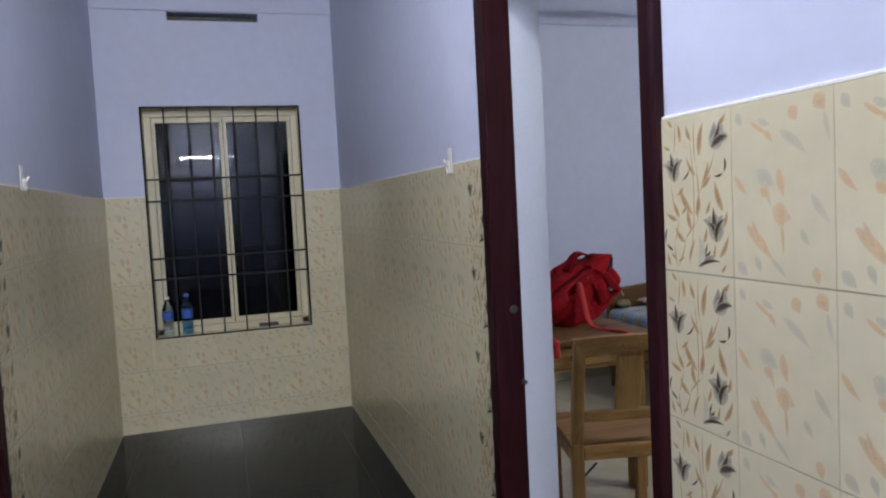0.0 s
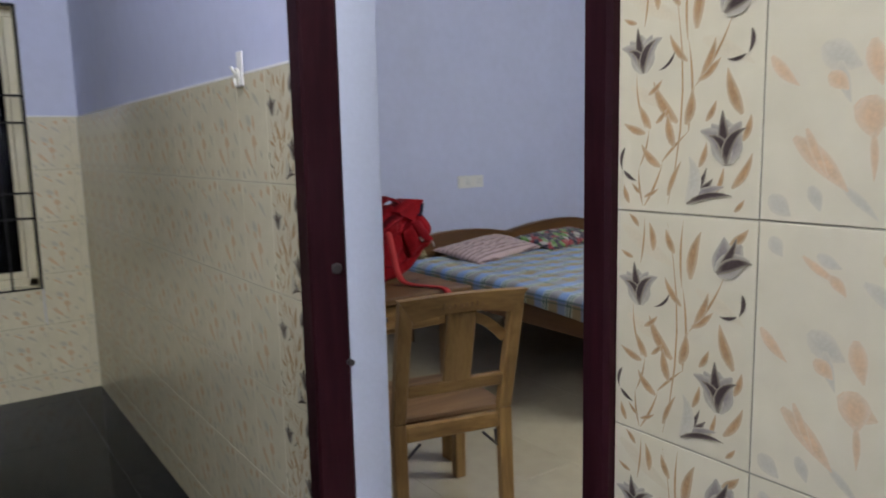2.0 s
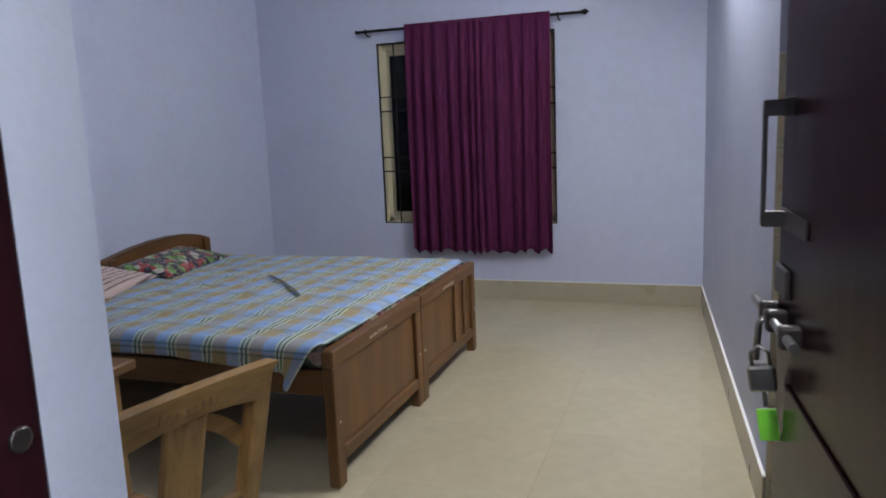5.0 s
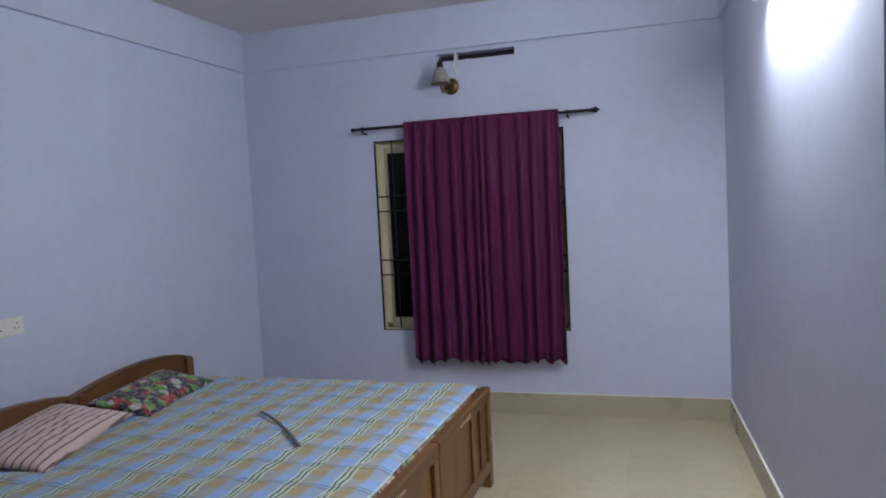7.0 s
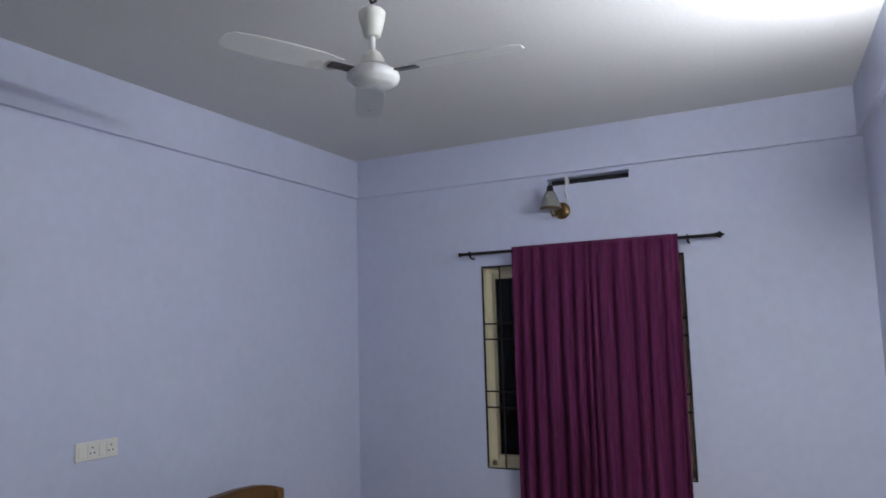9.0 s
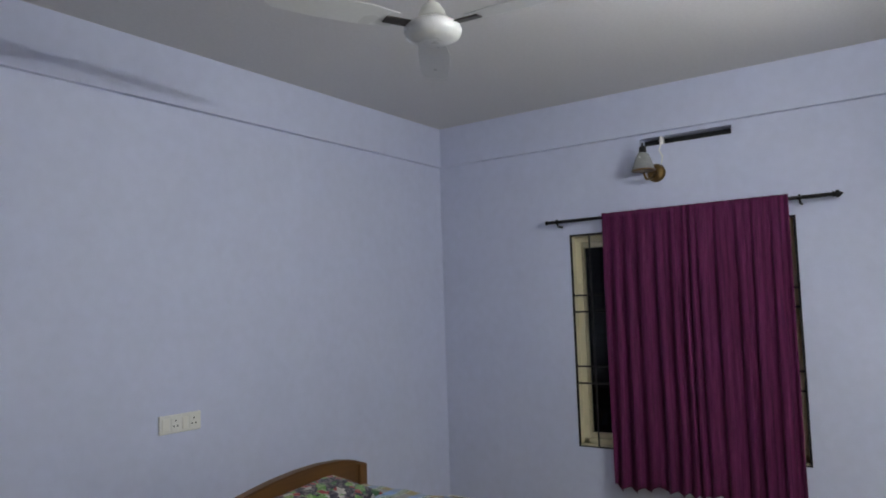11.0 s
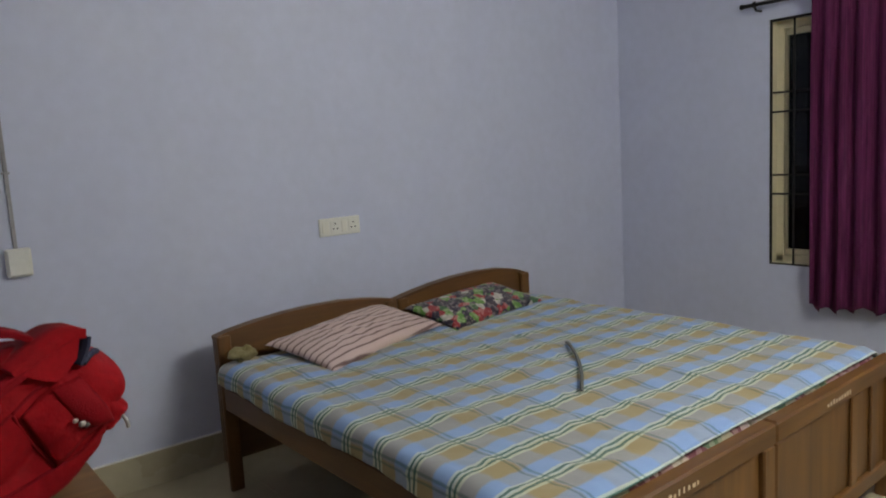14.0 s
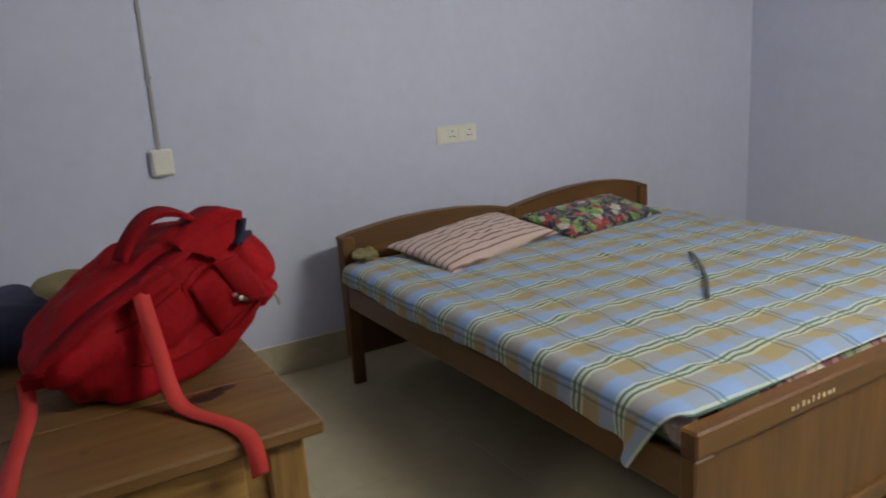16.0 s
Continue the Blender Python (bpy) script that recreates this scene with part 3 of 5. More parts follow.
def padlock(m, key=True):
    lock = thing("padlock", m.translation, "small steel padlock with a lime green key tag", "padlock")
    part("lock_body", turned(block((-0.022, -0.012, -0.045), (0.022, 0.012, 0.0), 0.004), m), STEEL, lock)
    part("shackle", turned(tube(bmesh.new(), [(-0.014, 0, 0), (-0.014, 0, 0.022), (0, 0, 0.034), (0.014, 0, 0.022), (0.014, 0, 0)], 0.0035, 8), m), STEEL, lock)
    part("key", turned(block((-0.004, -0.002, -0.075), (0.004, 0.002, -0.045), 0.001), m), STEEL, lock)
    part("key_tag", turned(block((-0.016, -0.003, -0.135), (0.016, 0.003, -0.078), 0.002), m), LIME, lock, "lime green plastic key tag")
    return lock


padlock(HINGE @ pose(0.785, 0.034, 0.915, 0, 8, 80))

door_2 = thing("door_2", (0.87, 4.52, 0), "dark maroon closed door in a maroon frame", "door", "", "structure")
part("frame_post", block((0.80, 4.958, 0), (CW + 0.012, 5.022, DTOP), 0.006), MAROON, door_2)
part("frame_post", block((0.80, 4.018, 0), (CW + 0.012, 4.082, DTOP), 0.006), MAROON, door_2)
part("frame_head", block((0.80, 4.082, DTOP - 0.062), (CW + 0.012, 4.958, DTOP), 0.006), MAROON, door_2)
leaf_2 = part("leaf", block((0.825, 4.084, 0.01), (0.862, 4.956, DTOP - 0.064), 0.003), MAROON, door_2, "dark maroon door leaf")
for z0, z1 in ((1.2, 1.95), (0.16, 0.75)):
    part("panel", block((0.862, 4.19, z0), (0.872, 4.60, z1), 0.008), MAROON, leaf_2)
part("handle", tube(bmesh.new(), [(0.862, 4.58, 1.10), (0.905, 4.58, 1.105), (0.91, 4.58, 1.17), (0.905, 4.58, 1.235), (0.862, 4.58, 1.24)], 0.008), STEEL, leaf_2, "worn steel pull handle")
part("aldrop_bolt", tube(bmesh.new(), [(0.884, 4.42, 1.02), (0.884, 4.72, 1.02)], 0.008), STEEL, leaf_2, "sliding steel bolt")
for y in (4.47, 4.56, 4.67):
    part("bolt_guide", block((0.862, y - 0.012, 1.002), (0.895, y + 0.012, 1.038), 0.004), DARK_STEEL, leaf_2)
part("hasp", tube(bmesh.new(), [(0.884, 4.63, 1.02), (0.905, 4.63, 1.0), (0.905, 4.63, 0.90)], 0.006), STEEL, leaf_2)
padlock(pose(0.905, 4.63, 0.885, 0, 0, 90))


# ---- windows ----
def window(name, m, w, z0, z1, bars, rungs, label, depth=0.11, stile=0.022):
    """Cream frame with two dark glazed shutters, set back, and an iron grille in the face of the wall. Local x runs along the wall, y into it."""
    win = thing(name, m.translation, label, "window", "", "structure")

    def p(n, lo, hi, material, parent, b=0.003, text=""):
        return part(n, turned(block(lo, hi, b), m), material, parent, text)
    fr = p("window_frame", (0, depth, z1 - 0.055), (w, depth + 0.06, z1), CREAM, win, 0.004, "cream painted window frame")
    p("frame_side", (0, depth, z0), (0.055, depth + 0.06, z1 - 0.055), CREAM, fr)
    p("frame_side", (w - 0.055, depth, z0), (w, depth + 0.06, z1 - 0.055), CREAM, fr)
    p("window_sill", (0, depth, z0), (w, depth + 0.06, z0 + 0.05), CREAM, fr)
    for lo, hi in (((-0.001, 0.004, z0), (0.012, depth, z1)), ((w - 0.012, 0.004, z0), (w + 0.001, depth, z1)), ((0.012, 0.004, z1 - 0.012), (w - 0.012, depth, z1)), ((0.012, 0.004, z0 - 0.001), (w - 0.012, depth, z0 + 0.012))):
        p("lining", lo, hi, CREAM, win, 0.002, "cream painted window lining")
    half = (w - 0.11) / 2
    for k in (0, 1):
        x0, x1 = 0.057 + k * half, 0.057 + (k + 1) * half - 0.004
        za, zb = z0 + 0.052, z1 - 0.057
        shutter = p("shutter", (x0, depth + 0.012, zb - 0.035), (x1, depth + 0.047, zb), CREAM, win, 0.003, "cream shutter with a dark pane")
        p("rail", (x0, depth + 0.012, za), (x1, depth + 0.047, za + 0.035), CREAM, shutter)
        p("stile", (x0, depth + 0.012, za + 0.035), (x0 + stile, depth + 0.047, zb - 0.035), CREAM, shutter)
        p("stile", (x1 - stile, depth + 0.012, za + 0.035), (x1, depth + 0.047, zb - 0.035), CREAM, shutter)
        pane = p("pane", (x0 + stile - 0.002, depth + 0.027, za + 0.033), (x1 - stile + 0.002, depth + 0.031, zb - 0.033), PANE, shutter, 0.0005, "dark glass pane")
        pane.visible_shadow = False
    grille = p("grille_edge", (0, 0.0, z1 - 0.014), (w, 0.016, z1), IRON, win, 0.002, "black painted iron grille")
    p("grille_edge", (0, 0.0, z0), (w, 0.016, z0 + 0.010), IRON, grille)
    p("grille_edge", (0, 0.0, z0 + 0.010), (0.013, 0.016, z1 - 0.014), IRON, grille)
    p("grille_edge", (w - 0.013, 0.0, z0 + 0.010), (w, 0.016, z1 - 0.014), IRON, grille)
    for k in range(1, bars + 1):
        x = w * k / (bars + 1)
        p("grille_bar", (x - 0.005, 0.001, z0 + 0.010), (x + 0.005, 0.011, z1 - 0.014), IRON, grille, 0.002)
    for z in rungs:
        p("grille_rung", (0.013, 0.011, z - 0.006), (w - 0.013, 0.018, z + 0.006), IRON, grille, 0.002)
    return win


window("window_1", pose(WX0, CN, 0), WX1 - WX0, WZ0, WZ1, 6, (1.63, 1.49, 1.12, 0.985),
       "cream window with dark panes behind a black iron grille")
window("window_2", pose(BE, VY1, 0, 0, 0, -90), VY1 - VY0, VZ0, VZ1, 9, (1.625, 1.513, 1.143, 1.03),
       "cream window with dark panes and black grille behind a curtain", 0.07, 0.013)

# vent slots above the windows
def vent(name, lo, hi, chips, axis):
    v = thing(name, [(a + b) / 2 for a, b in zip(lo, hi)], "narrow dark vent slot with broken plaster edges", "vent", "", "structure")
    part("slot_back", block(lo, hi, 0.002), BLACK, v)
    for q, s in chips:
        c = [(a + b) / 2 for a, b in zip(lo, hi)]
        c[axis] = q
        bm = puff(bmesh.new(), Matrix.Translation((c[0] - (0.06 if axis == 1 else 0), c[1] - (0.06 if axis == 0 else 0), lo[2] + 0.002)), (s if axis == 0 else 0.03, s if axis == 1 else 0.03, s * 0.35), 0.9, 0.004, 30, 12, 8)
        part("plaster_chip", bm, CAP, v, "crumbled white plaster")
    return v


vent("vent_1", (1.324, 7.62, 2.64), (1.889, 7.66, 2.695), [], 0)
vent("vent_2", (7.47, SY0, SZ0), (7.52, SY1, SZ1), [(5.62, 0.035), (5.56, 0.022), (5.44, 0.02), (5.40, 0.014)], 1)
part("split_bar", block((BE + 0.002, 5.69, SZ0), (BE + 0.06, 5.707, SZ1), 0.002), CAP, bpy.data.objects["vent_2"], "white cable across the slot")

# ---- beds ----
BX0, BXM, BX1, BY0, BY1 = 4.20, 5.125, 6.05, 5.215, 7.165


def cot(x0, x1, arch, splits, label):
    bed = thing("bed", ((x0 + x1) / 2, (BY0 + BY1) / 2, 0), label, "bed", "the two cots pushed together")
    foot = part("footboard", block((x0, BY0, 0.478), (x1, BY0 + 0.05, 0.545), 0.006), TEAK_X, bed)
    for a, b in ((x0, x0 + 0.065), (x1 - 0.065, x1)):
        part("foot_post", block((a, BY0 + 0.002, 0), (b, BY0 + 0.048, 0.478), 0.005), TEAK_Z, foot)
    part("foot_rail", block((x0 + 0.065, BY0 + 0.004, 0.09), (x1 - 0.065, BY0 + 0.044, 0.148), 0.005), TEAK_X, foot)
    edges = [x0 + 0.065] + [x0 + (x1 - x0) * s for s in splits] + [x1 - 0.065]
    for a, b in zip(edges, edges[1:]):
        part("foot_panel", block((a, BY0 + 0.020, 0.148), (b, BY0 + 0.034, 0.478), 0.002), TEAK_Z, foot)
    for s in splits:
        x = x0 + (x1 - x0) * s
        part("muntin", block((x - 0.024, BY0 + 0.008, 0.148), (x + 0.024, BY0 + 0.019, 0.478), 0.003), TEAK_Z, foot)
    outline = [(x0, 0.13)] + [(x0 + (x1 - x0) * t, z) for t, z in arch] + [(x1, 0.13)]
    head = part("headboard", prism(bmesh.new(), outline, 1, BY1 - 0.03, BY1), TEAK_X, bed)
    lip = bmesh.new()
    pts = [(x0 + (x1 - x0) * t, z) for t, z in arch]
    for (xa, za), (xb, zb) in zip(pts, pts[1:]):
        prism(lip, [(xa, za), (xb, zb), (xb, zb + 0.014), (xa, za + 0.014)], 1, BY1 - 0.042, BY1 + 0.008)
    part("head_moulding", lip, TEAK_X, head)
    for a, b in ((x0, x0 + 0.06), (x1 - 0.06, x1)):
        part("leg", block((a, BY1 - 0.055, 0), (b, BY1 - 0.031, 0.68), 0.005), TEAK_Z, bed)
    for a in (x0 + 0.006, x1 - 0.036):
        part("side_rail", block((a, BY0 + 0.05, 0.365), (a + 0.03, BY1 - 0.055, 0.468), 0.005), TEAK_Y, bed)
    for k in range(9):
        y = BY0 + 0.14 + k * 0.205
        part("slat", block((x0 + 0.036, y, 0.43), (x1 - 0.036, y + 0.09, 0.45), 0.003), TEAK_X, bed)
    for x in (x0 + 0.032, x1 - 0.032):
        part("screw", lathe(bmesh.new(), (0, 0, 0), [(0.007, 0), (0.006, 0.004)], 12, m=pose(x, BY0 + 0.003, 0.26, 90)), STEEL, bed, "steel screw head")
    # a row of faded painted strokes on the top rail
    rnd = random.Random(int(x0 * 100))
    x = x0 + (x1 - x0) * 0.36
    for k in range(9):
        h = rnd.uniform(0.010, 0.017)
        part("painted_mark", block((x, BY0 - 0.0015, 0.500), (x + rnd.uniform(0.006, 0.014), BY0 + 0.001, 0.500 + h), 0.0003), PALE_INK, foot, "faded pale lettering too worn to read")
        x += 0.021
    return bed


ARC1 = [(0.0, 0.666), (0.06, 0.680), (0.2, 0.699), (0.35, 0.712), (0.5, 0.717), (0.68, 0.713), (0.84, 0.697), (0.94, 0.681), (1.0, 0.668)]
ARC2 = [(0.0, 0.668), (0.1, 0.686), (0.25, 0.708), (0.42, 0.723), (0.6, 0.728), (0.78, 0.718), (0.9, 0.698), (1.0, 0.666)]
cot(BX0, BXM - 0.003, ARC1, (), "brown wooden cot with arched headboard and panelled footboard")
cot(BXM + 0.003, BX1, ARC2, (0.62, 0.80), "brown wooden cot with split footboard panels, under shared sheet")
for a, b in ((BX0 + 0.03, BXM - 0.01), (BXM + 0.01, BX1 - 0.02)):
    solid("mattress", block((a, BY0 + 0.055, 0.452), (b, BY1 - 0.062, 0.555), 0.03), MATTRESS, "thin floral cotton mattress on a wooden cot", "mattress", group="mattresses on the cots")


def bedsheet():
    top, r = 0.566, 0.045
    pts, threads = [], []
    for j in range(0, 151):
        v = j / 150
        row = []
        for i in range(0, 161):
            u = i / 160
            # foot edge slants: it hangs over the near corner and leaves the mattress bare in the middle
            foot = BY0 + 0.050 + 0.016 * math.exp(-((u - 0.42) / 0.16) ** 2) + 0.012 * math.exp(-((u - 0.9) / 0.2) ** 2)
            y = foot + (BY1 - 0.07 - foot) * v
            hang = 0.110 + 0.008 * math.sin(y * 6) + 0.006 * noise.noise((y * 9, 2.0, 5.0)) + 0.022 * max(0, 1 - v * 2.2) + 0.074 * math.exp(-(v / 0.05) ** 2)
            s = -hang + (1.83 + hang) * u + 0.0
            wr = 0.007 * noise.noise((s * 5, y * 7, 0.3)) + 0.0065 * noise.noise((s * 15, y * 12, 4.3)) + 0.003 * noise.noise((s * 34, y * 30, 1.7))
            wr += 0.010 * max(0, noise.noise((s * 3 + y * 6, y * 2, 9.1)))
            wr += 0.0045 * max(0, 1 - 7 * abs(noise.noise((s * 4.2 + y * 3.1, y * 2.2 - s * 1.5, 3.7))))
            wr += 0.0035 * max(0, 1 - 6 * abs(noise.noise((s * 6.5 - y * 4.4, y * 3.0, 6.2))))
            if s < 0:
                a = min(-s / r, math.pi / 2)
                x = BX0 + 0.035 - r * math.sin(a)
                z = top - r * (1 - math.cos(a)) - max(0, -s - r * math.pi / 2)
                x -= wr * 0.9 + 0.002 * math.sin(y * 31 + s * 9) * min(1, -s * 8)
                y -= 0.68 * s * math.exp(-(v / 0.06) ** 2)
            else:
                x, z = BX0 + 0.035 + s, top + wr * min(1, 0.3 + v * 30) - 0.012 * math.exp(-(v / 0.012) ** 2)
                if x > BX1 - 0.05:
                    z -= (x - BX1 + 0.05) * 1.2
            row.append((x, y, z))
            threads.append((BX0 + 0.035 + s, foot + (BY1 - 0.07 - foot) * v, 0))
        pts.append(row)
    bm = sheet(bmesh.new(), pts)
    lay = bm.verts.layers.float_vector.new("thread")
    for vert, co in zip(bm.verts, threads):
        vert[lay] = co
    ob = solid("bedsheet", bm, PLAID, "blue and tan plaid cotton sheet spread over two cots", "bedsheet")
    edge = ribbon(bmesh.new(), [Vector(p) + Vector((0, -0.001, 0.001)) for p in pts[0][16:]], 0.012, 0.003, across=(0, 1, 0.2))
    lay = edge.verts.layers.float_vector.new("thread")
    for vert in edge.verts:
        vert[lay] = (vert.co.x, vert.co.y, 0)
    part("hem", edge, PLAID, ob, "folded and stitched hem")
    mod = ob.modifiers.new("thickness", "SOLIDIFY")
    mod.thickness, mod.offset = 0.003, 1
    return ob


bedsheet()


def pillow(m, a, b, h, material, label):
    """A soft cushion with drawn-out corners and a seam round its edge."""
    bm, n, grids = bmesh.new(), 40, []
    for side in (1, -1):
        rows = []
        for j in range(n + 1):
            v = -1 + 2 * j / n
            row = []
            for i in range(n + 1):
                u = -1 + 2 * i / n
                full = max(0.0, (1 - u ** 2) * (1 - v ** 2)) ** 0.42
                x = a * u * (1 - 0.07 * (1 - v * v)) + 0.006 * noise.noise((u * 3, v * 3, a))
                y = b * v * (1 - 0.09 * (1 - u * u)) + 0.006 * noise.noise((u * 3, v * 3, a + 4))
                z = side * h * full * (0.75 if side < 0 else 1) * (1 + 0.22 * noise.noise((u * 2.2, v * 2.2, a * 7))) + 0.010 * full * noise.noise((u * 7, v * 7, a)) + side * 0.002
                row.append((x, y, z))
            rows.append(row)
        sheet(bm, rows if side > 0 else [r[::-1] for r in rows])
    bmesh.ops.remove_doubles(bm, verts=bm.verts, dist=0.0045)
    ob = solid("pillow", bm, material, label, "pillow", group="pillows on the bed")
    ob.matrix_world = m
    return ob


pillow(pose(4.765, 6.925, 0.612, 9, -3, 13), 0.355, 0.205, 0.046, STRIPED, "pale pink pillow with brown stripes on the plaid sheet")
pillow(pose(5.495, 6.955, 0.612, 11, -1, 8), 0.345, 0.175, 0.046, FLORAL, "flower printed pillow in black, red and green")
bm = bmesh.new()
ribbon(bm, [(5.315 + (4.882 - 5.315) * t + 0.022 * math.sin(t * math.pi), 6.188 + (5.747 - 6.188) * t - 0.01 * math.sin(t * math.pi), 0.584 + 0.003 * math.sin(t * 9)) for t in [k / 14 for k in range(15)]], 0.013, 0.005)
solid("cloth_strip", bm, GREY_STRIP, "narrow dark grey strip lying on the bedsheet", "strap")
bm = puff(bmesh.new(), pose(4.29, 7.06, 0.602, 20, 10, 30), (0.085, 0.034, 0.026), 0.9, 0.030, 26, 36, 20)
solid("cloth_bundle", bm, OLIVE, "small crumpled olive cloth tucked beside the pillow", "cloth")

# ---- table ----
TX0, TX1, TY0, TY1, TZ = 2.578, 3.438, 5.40, 6.50, 0.75
table = thing("table", ((TX0 + TX1) / 2, (TY0 + TY1) / 2, 0), "worn pale wooden table with a drawer and stained top", "table")
for k in range(4):
    a = TY0 + (TY1 - TY0) * k / 4
    part("top_plank", block((TX0, a, TZ - 0.028), (TX1, a + (TY1 - TY0) / 4 - 0.0008, TZ), 0.005 if k in (0, 3) else 0.0015), PINE_Y, table, "worn brown tabletop plank")
for x in (TX0 + 0.03, TX1 - 0.10):
    for y in (TY0 + 0.035, TY1 - 0.105):
        part("leg", block((x, y, 0), (x + 0.07, y + 0.07, TZ - 0.028), 0.005), PINE_Z, table)
part("apron", block((TX0 + 0.10, TY0 + 0.05, 0.60), (TX1 - 0.10, TY0 + 0.075, TZ - 0.028), 0.003), PINE_X, table)
part("apron", block((TX0 + 0.10, TY1 - 0.075, 0.60), (TX1 - 0.10, TY1 - 0.05, TZ - 0.028), 0.003), PINE_X, table)
for x in (TX0 + 0.045, TX1 - 0.07):
    part("apron", block((x, TY0 + 0.105, 0.60), (x + 0.025, TY1 - 0.105, TZ - 0.028), 0.003), PINE_Y, table)
drawer = part("drawer_front", block((TX0 + 0.20, TY0 + 0.040, 0.618), (TX1 - 0.14, TY0 + 0.05, TZ - 0.04), 0.004), PINE_X, table)
part("drawer_knob", lathe(bmesh.new(), (0, 0, 0), [(0.008, 0), (0.008, 0.012), (0.014, 0.02), (0.010, 0.028)], 14, m=pose(TX0 + 0.45, TY0 + 0.040, 0.665, 90)), DARK_STEEL, drawer)
rnd = random.Random(5)
for k in range(6):
    x, y, s = rnd.uniform(3.05, 3.40), rnd.uniform(5.44, 5.66), rnd.uniform(0.004, 0.010)
    part("knot", lathe(bmesh.new(), (x, y, TZ - 0.0005), [(s, 0), (s * 0.9, 0.0012)], 10), TEAK_Y, table, "dark knot in the wood")
for x, y, rx, ry in ((3.285, 5.635, 0.040, 0.022), (3.325, 5.655, 0.024, 0.014), (3.215, 5.615, 0.014, 0.009)):
    bm = puff(bmesh.new(), Matrix.Translation((x, y, TZ + 0.0005)), (rx, ry, 0.0012), 0.9, 0.007, 40, 28, 6)
    part("stain", bm, STAIN, table, "dark brown spilled stain")

# ---- chair ----
CH = Matrix.Translation((3.01, 4.955, 0)) @ pose(0, 0, 0, 0, 0, -13)   # local y is the way it faces, x across


def chair():
    ch = thing("wooden_chair", CH.translation, "pale varnished wooden chair with slatted back drawn up to table", "chair")
    w, d = 0.215, 0.44

    def p(n, lo, hi, material=PINE_X, parent=ch, b=0.005, label="", lean=False):
        bm = block(lo, hi, b)
        if lean:
            for v in bm.verts:
                if v.co.z > 0.43:
                    v.co.y -= (v.co.z - 0.43) * 0.25
        return part(n, turned(bm, CH), material, parent, label)
    for x in (-w, w - 0.045):
        bm = bmesh.new()
        for z0, z1 in ((0, 0.43), (0.43, 0.85)):
            rounded(bm, (x, 0.0, z0), (x + 0.045, 0.04, z1), 0.004)
        for v in bm.verts:
            v.co.y -= (v.co.z - 0.43) * 0.25 if v.co.z > 0.43 else (0.43 - v.co.z) * 0.05
        part("back_post", turned(bm, CH), PINE_Z, ch)
    for x in (-w, w - 0.045):
        p("front_leg", (x, d - 0.045, 0), (x + 0.045, d, 0.405), PINE_Z)
    # top rail, arched below
    bm = bmesh.new()
    n = 16
    out = [(-w - 0.006 + (2 * w + 0.012) * k / n, 0.862 + 0.006 * math.sin(math.pi * k / n)) for k in range(n + 1)]
    low = [(-w + 0.045 + (2 * w - 0.09) * k / n, 0.787 + 0.020 * math.sin(math.pi * k / n)) for k in range(n + 1)]
    prism(bm, out + [(w - 0.045, 0.787)] + low[::-1][1:], 1, -0.004, 0.032)
    for v in bm.verts:
        v.co.y -= (v.co.z - 0.43) * 0.25
    rail = part("top_rail", turned(bm, CH), PINE_X, ch)
    p("splat", (-0.050, 0.006, 0.552), (0.050, 0.024, 0.805), PINE_Z, lean=True)
    arc = [(0.045 + 0.125 * k / 8, 0.036, 0.775 - 0.085 * (k / 8) ** 1.6) for k in range(9)]
    bm = ribbon(bmesh.new(), [(x, y - (z - 0.43) * 0.25, z) for x, y, z in arc], 0.016, 0.034, across=(0, 1, 0))
    part("curved_brace", turned(bm, CH), PINE_X, ch, "curved pale brace behind the splat")
    p("back_rail", (-w + 0.045, 0.004, 0.520), (w - 0.045, 0.034, 0.566), PINE_X, lean=True)
    p("seat_frame", (-w + 0.045, 0.004, 0.362), (w - 0.045, 0.03, 0.418), PINE_X)
    p("seat_frame", (-w + 0.045, d - 0.03, 0.345), (w - 0.045, d - 0.004, 0.405), PINE_X)
    for x in (-w + 0.006, w - 0.03):
        p("seat_frame", (x, 0.04, 0.345), (x + 0.024, d - 0.045, 0.405), PINE_X)
    p("seat", (-w - 0.004, 0.04, 0.405), (w + 0.004, d + 0.012, 0.428), SEAT, b=0.008, label="brown wooden seat board")
    for s in (-1, 1):
        bm = tube(bmesh.new(), [(s * (w - 0.05), 0.03, 0.345), (s * (w - 0.045), 0.03, 0.30)], 0.006, 8)
        part("corner_brace", turned(tube(bm, [(s * (w - 0.10), 0.025, 0.345), (s * (w - 0.045), 0.025, 0.29)], 0.005, 8), CH), DARK_STEEL, ch, "dark iron corner brace")
    rnd, x = random.Random(8), -0.075
    for k in range(8):
        bm = block((x, -0.0062, 0.822), (x + rnd.uniform(0.004, 0.011), -0.0038, 0.822 + rnd.uniform(0.012, 0.020)), 0.0003)
        for v in bm.verts:
            v.co.y -= (v.co.z - 0.43) * 0.25
        part("painted_mark", turned(bm, CH), SEAT, rail, "faded brown lettering too worn to read")
        x += 0.019
    return ch


chair()


# ---- bag and clothes on the table ----
def smooth_path(pts, n=8):
    """Catmull-Rom through the points."""
    p = [Vector(q) for q in pts]
    p = [2 * p[0] - p[1]] + p + [2 * p[-1] - p[-2]]
    out = []
    for a, b, c, d in zip(p, p[1:], p[2:], p[3:]):
        for k in range(n):
            t = k / n
            out.append(0.5 * (2 * b + (c - a) * t + (2 * a - 5 * b + 4 * c - d) * t * t + (3 * b - a - 3 * c + d) * t ** 3))
    return out + [p[-2]]


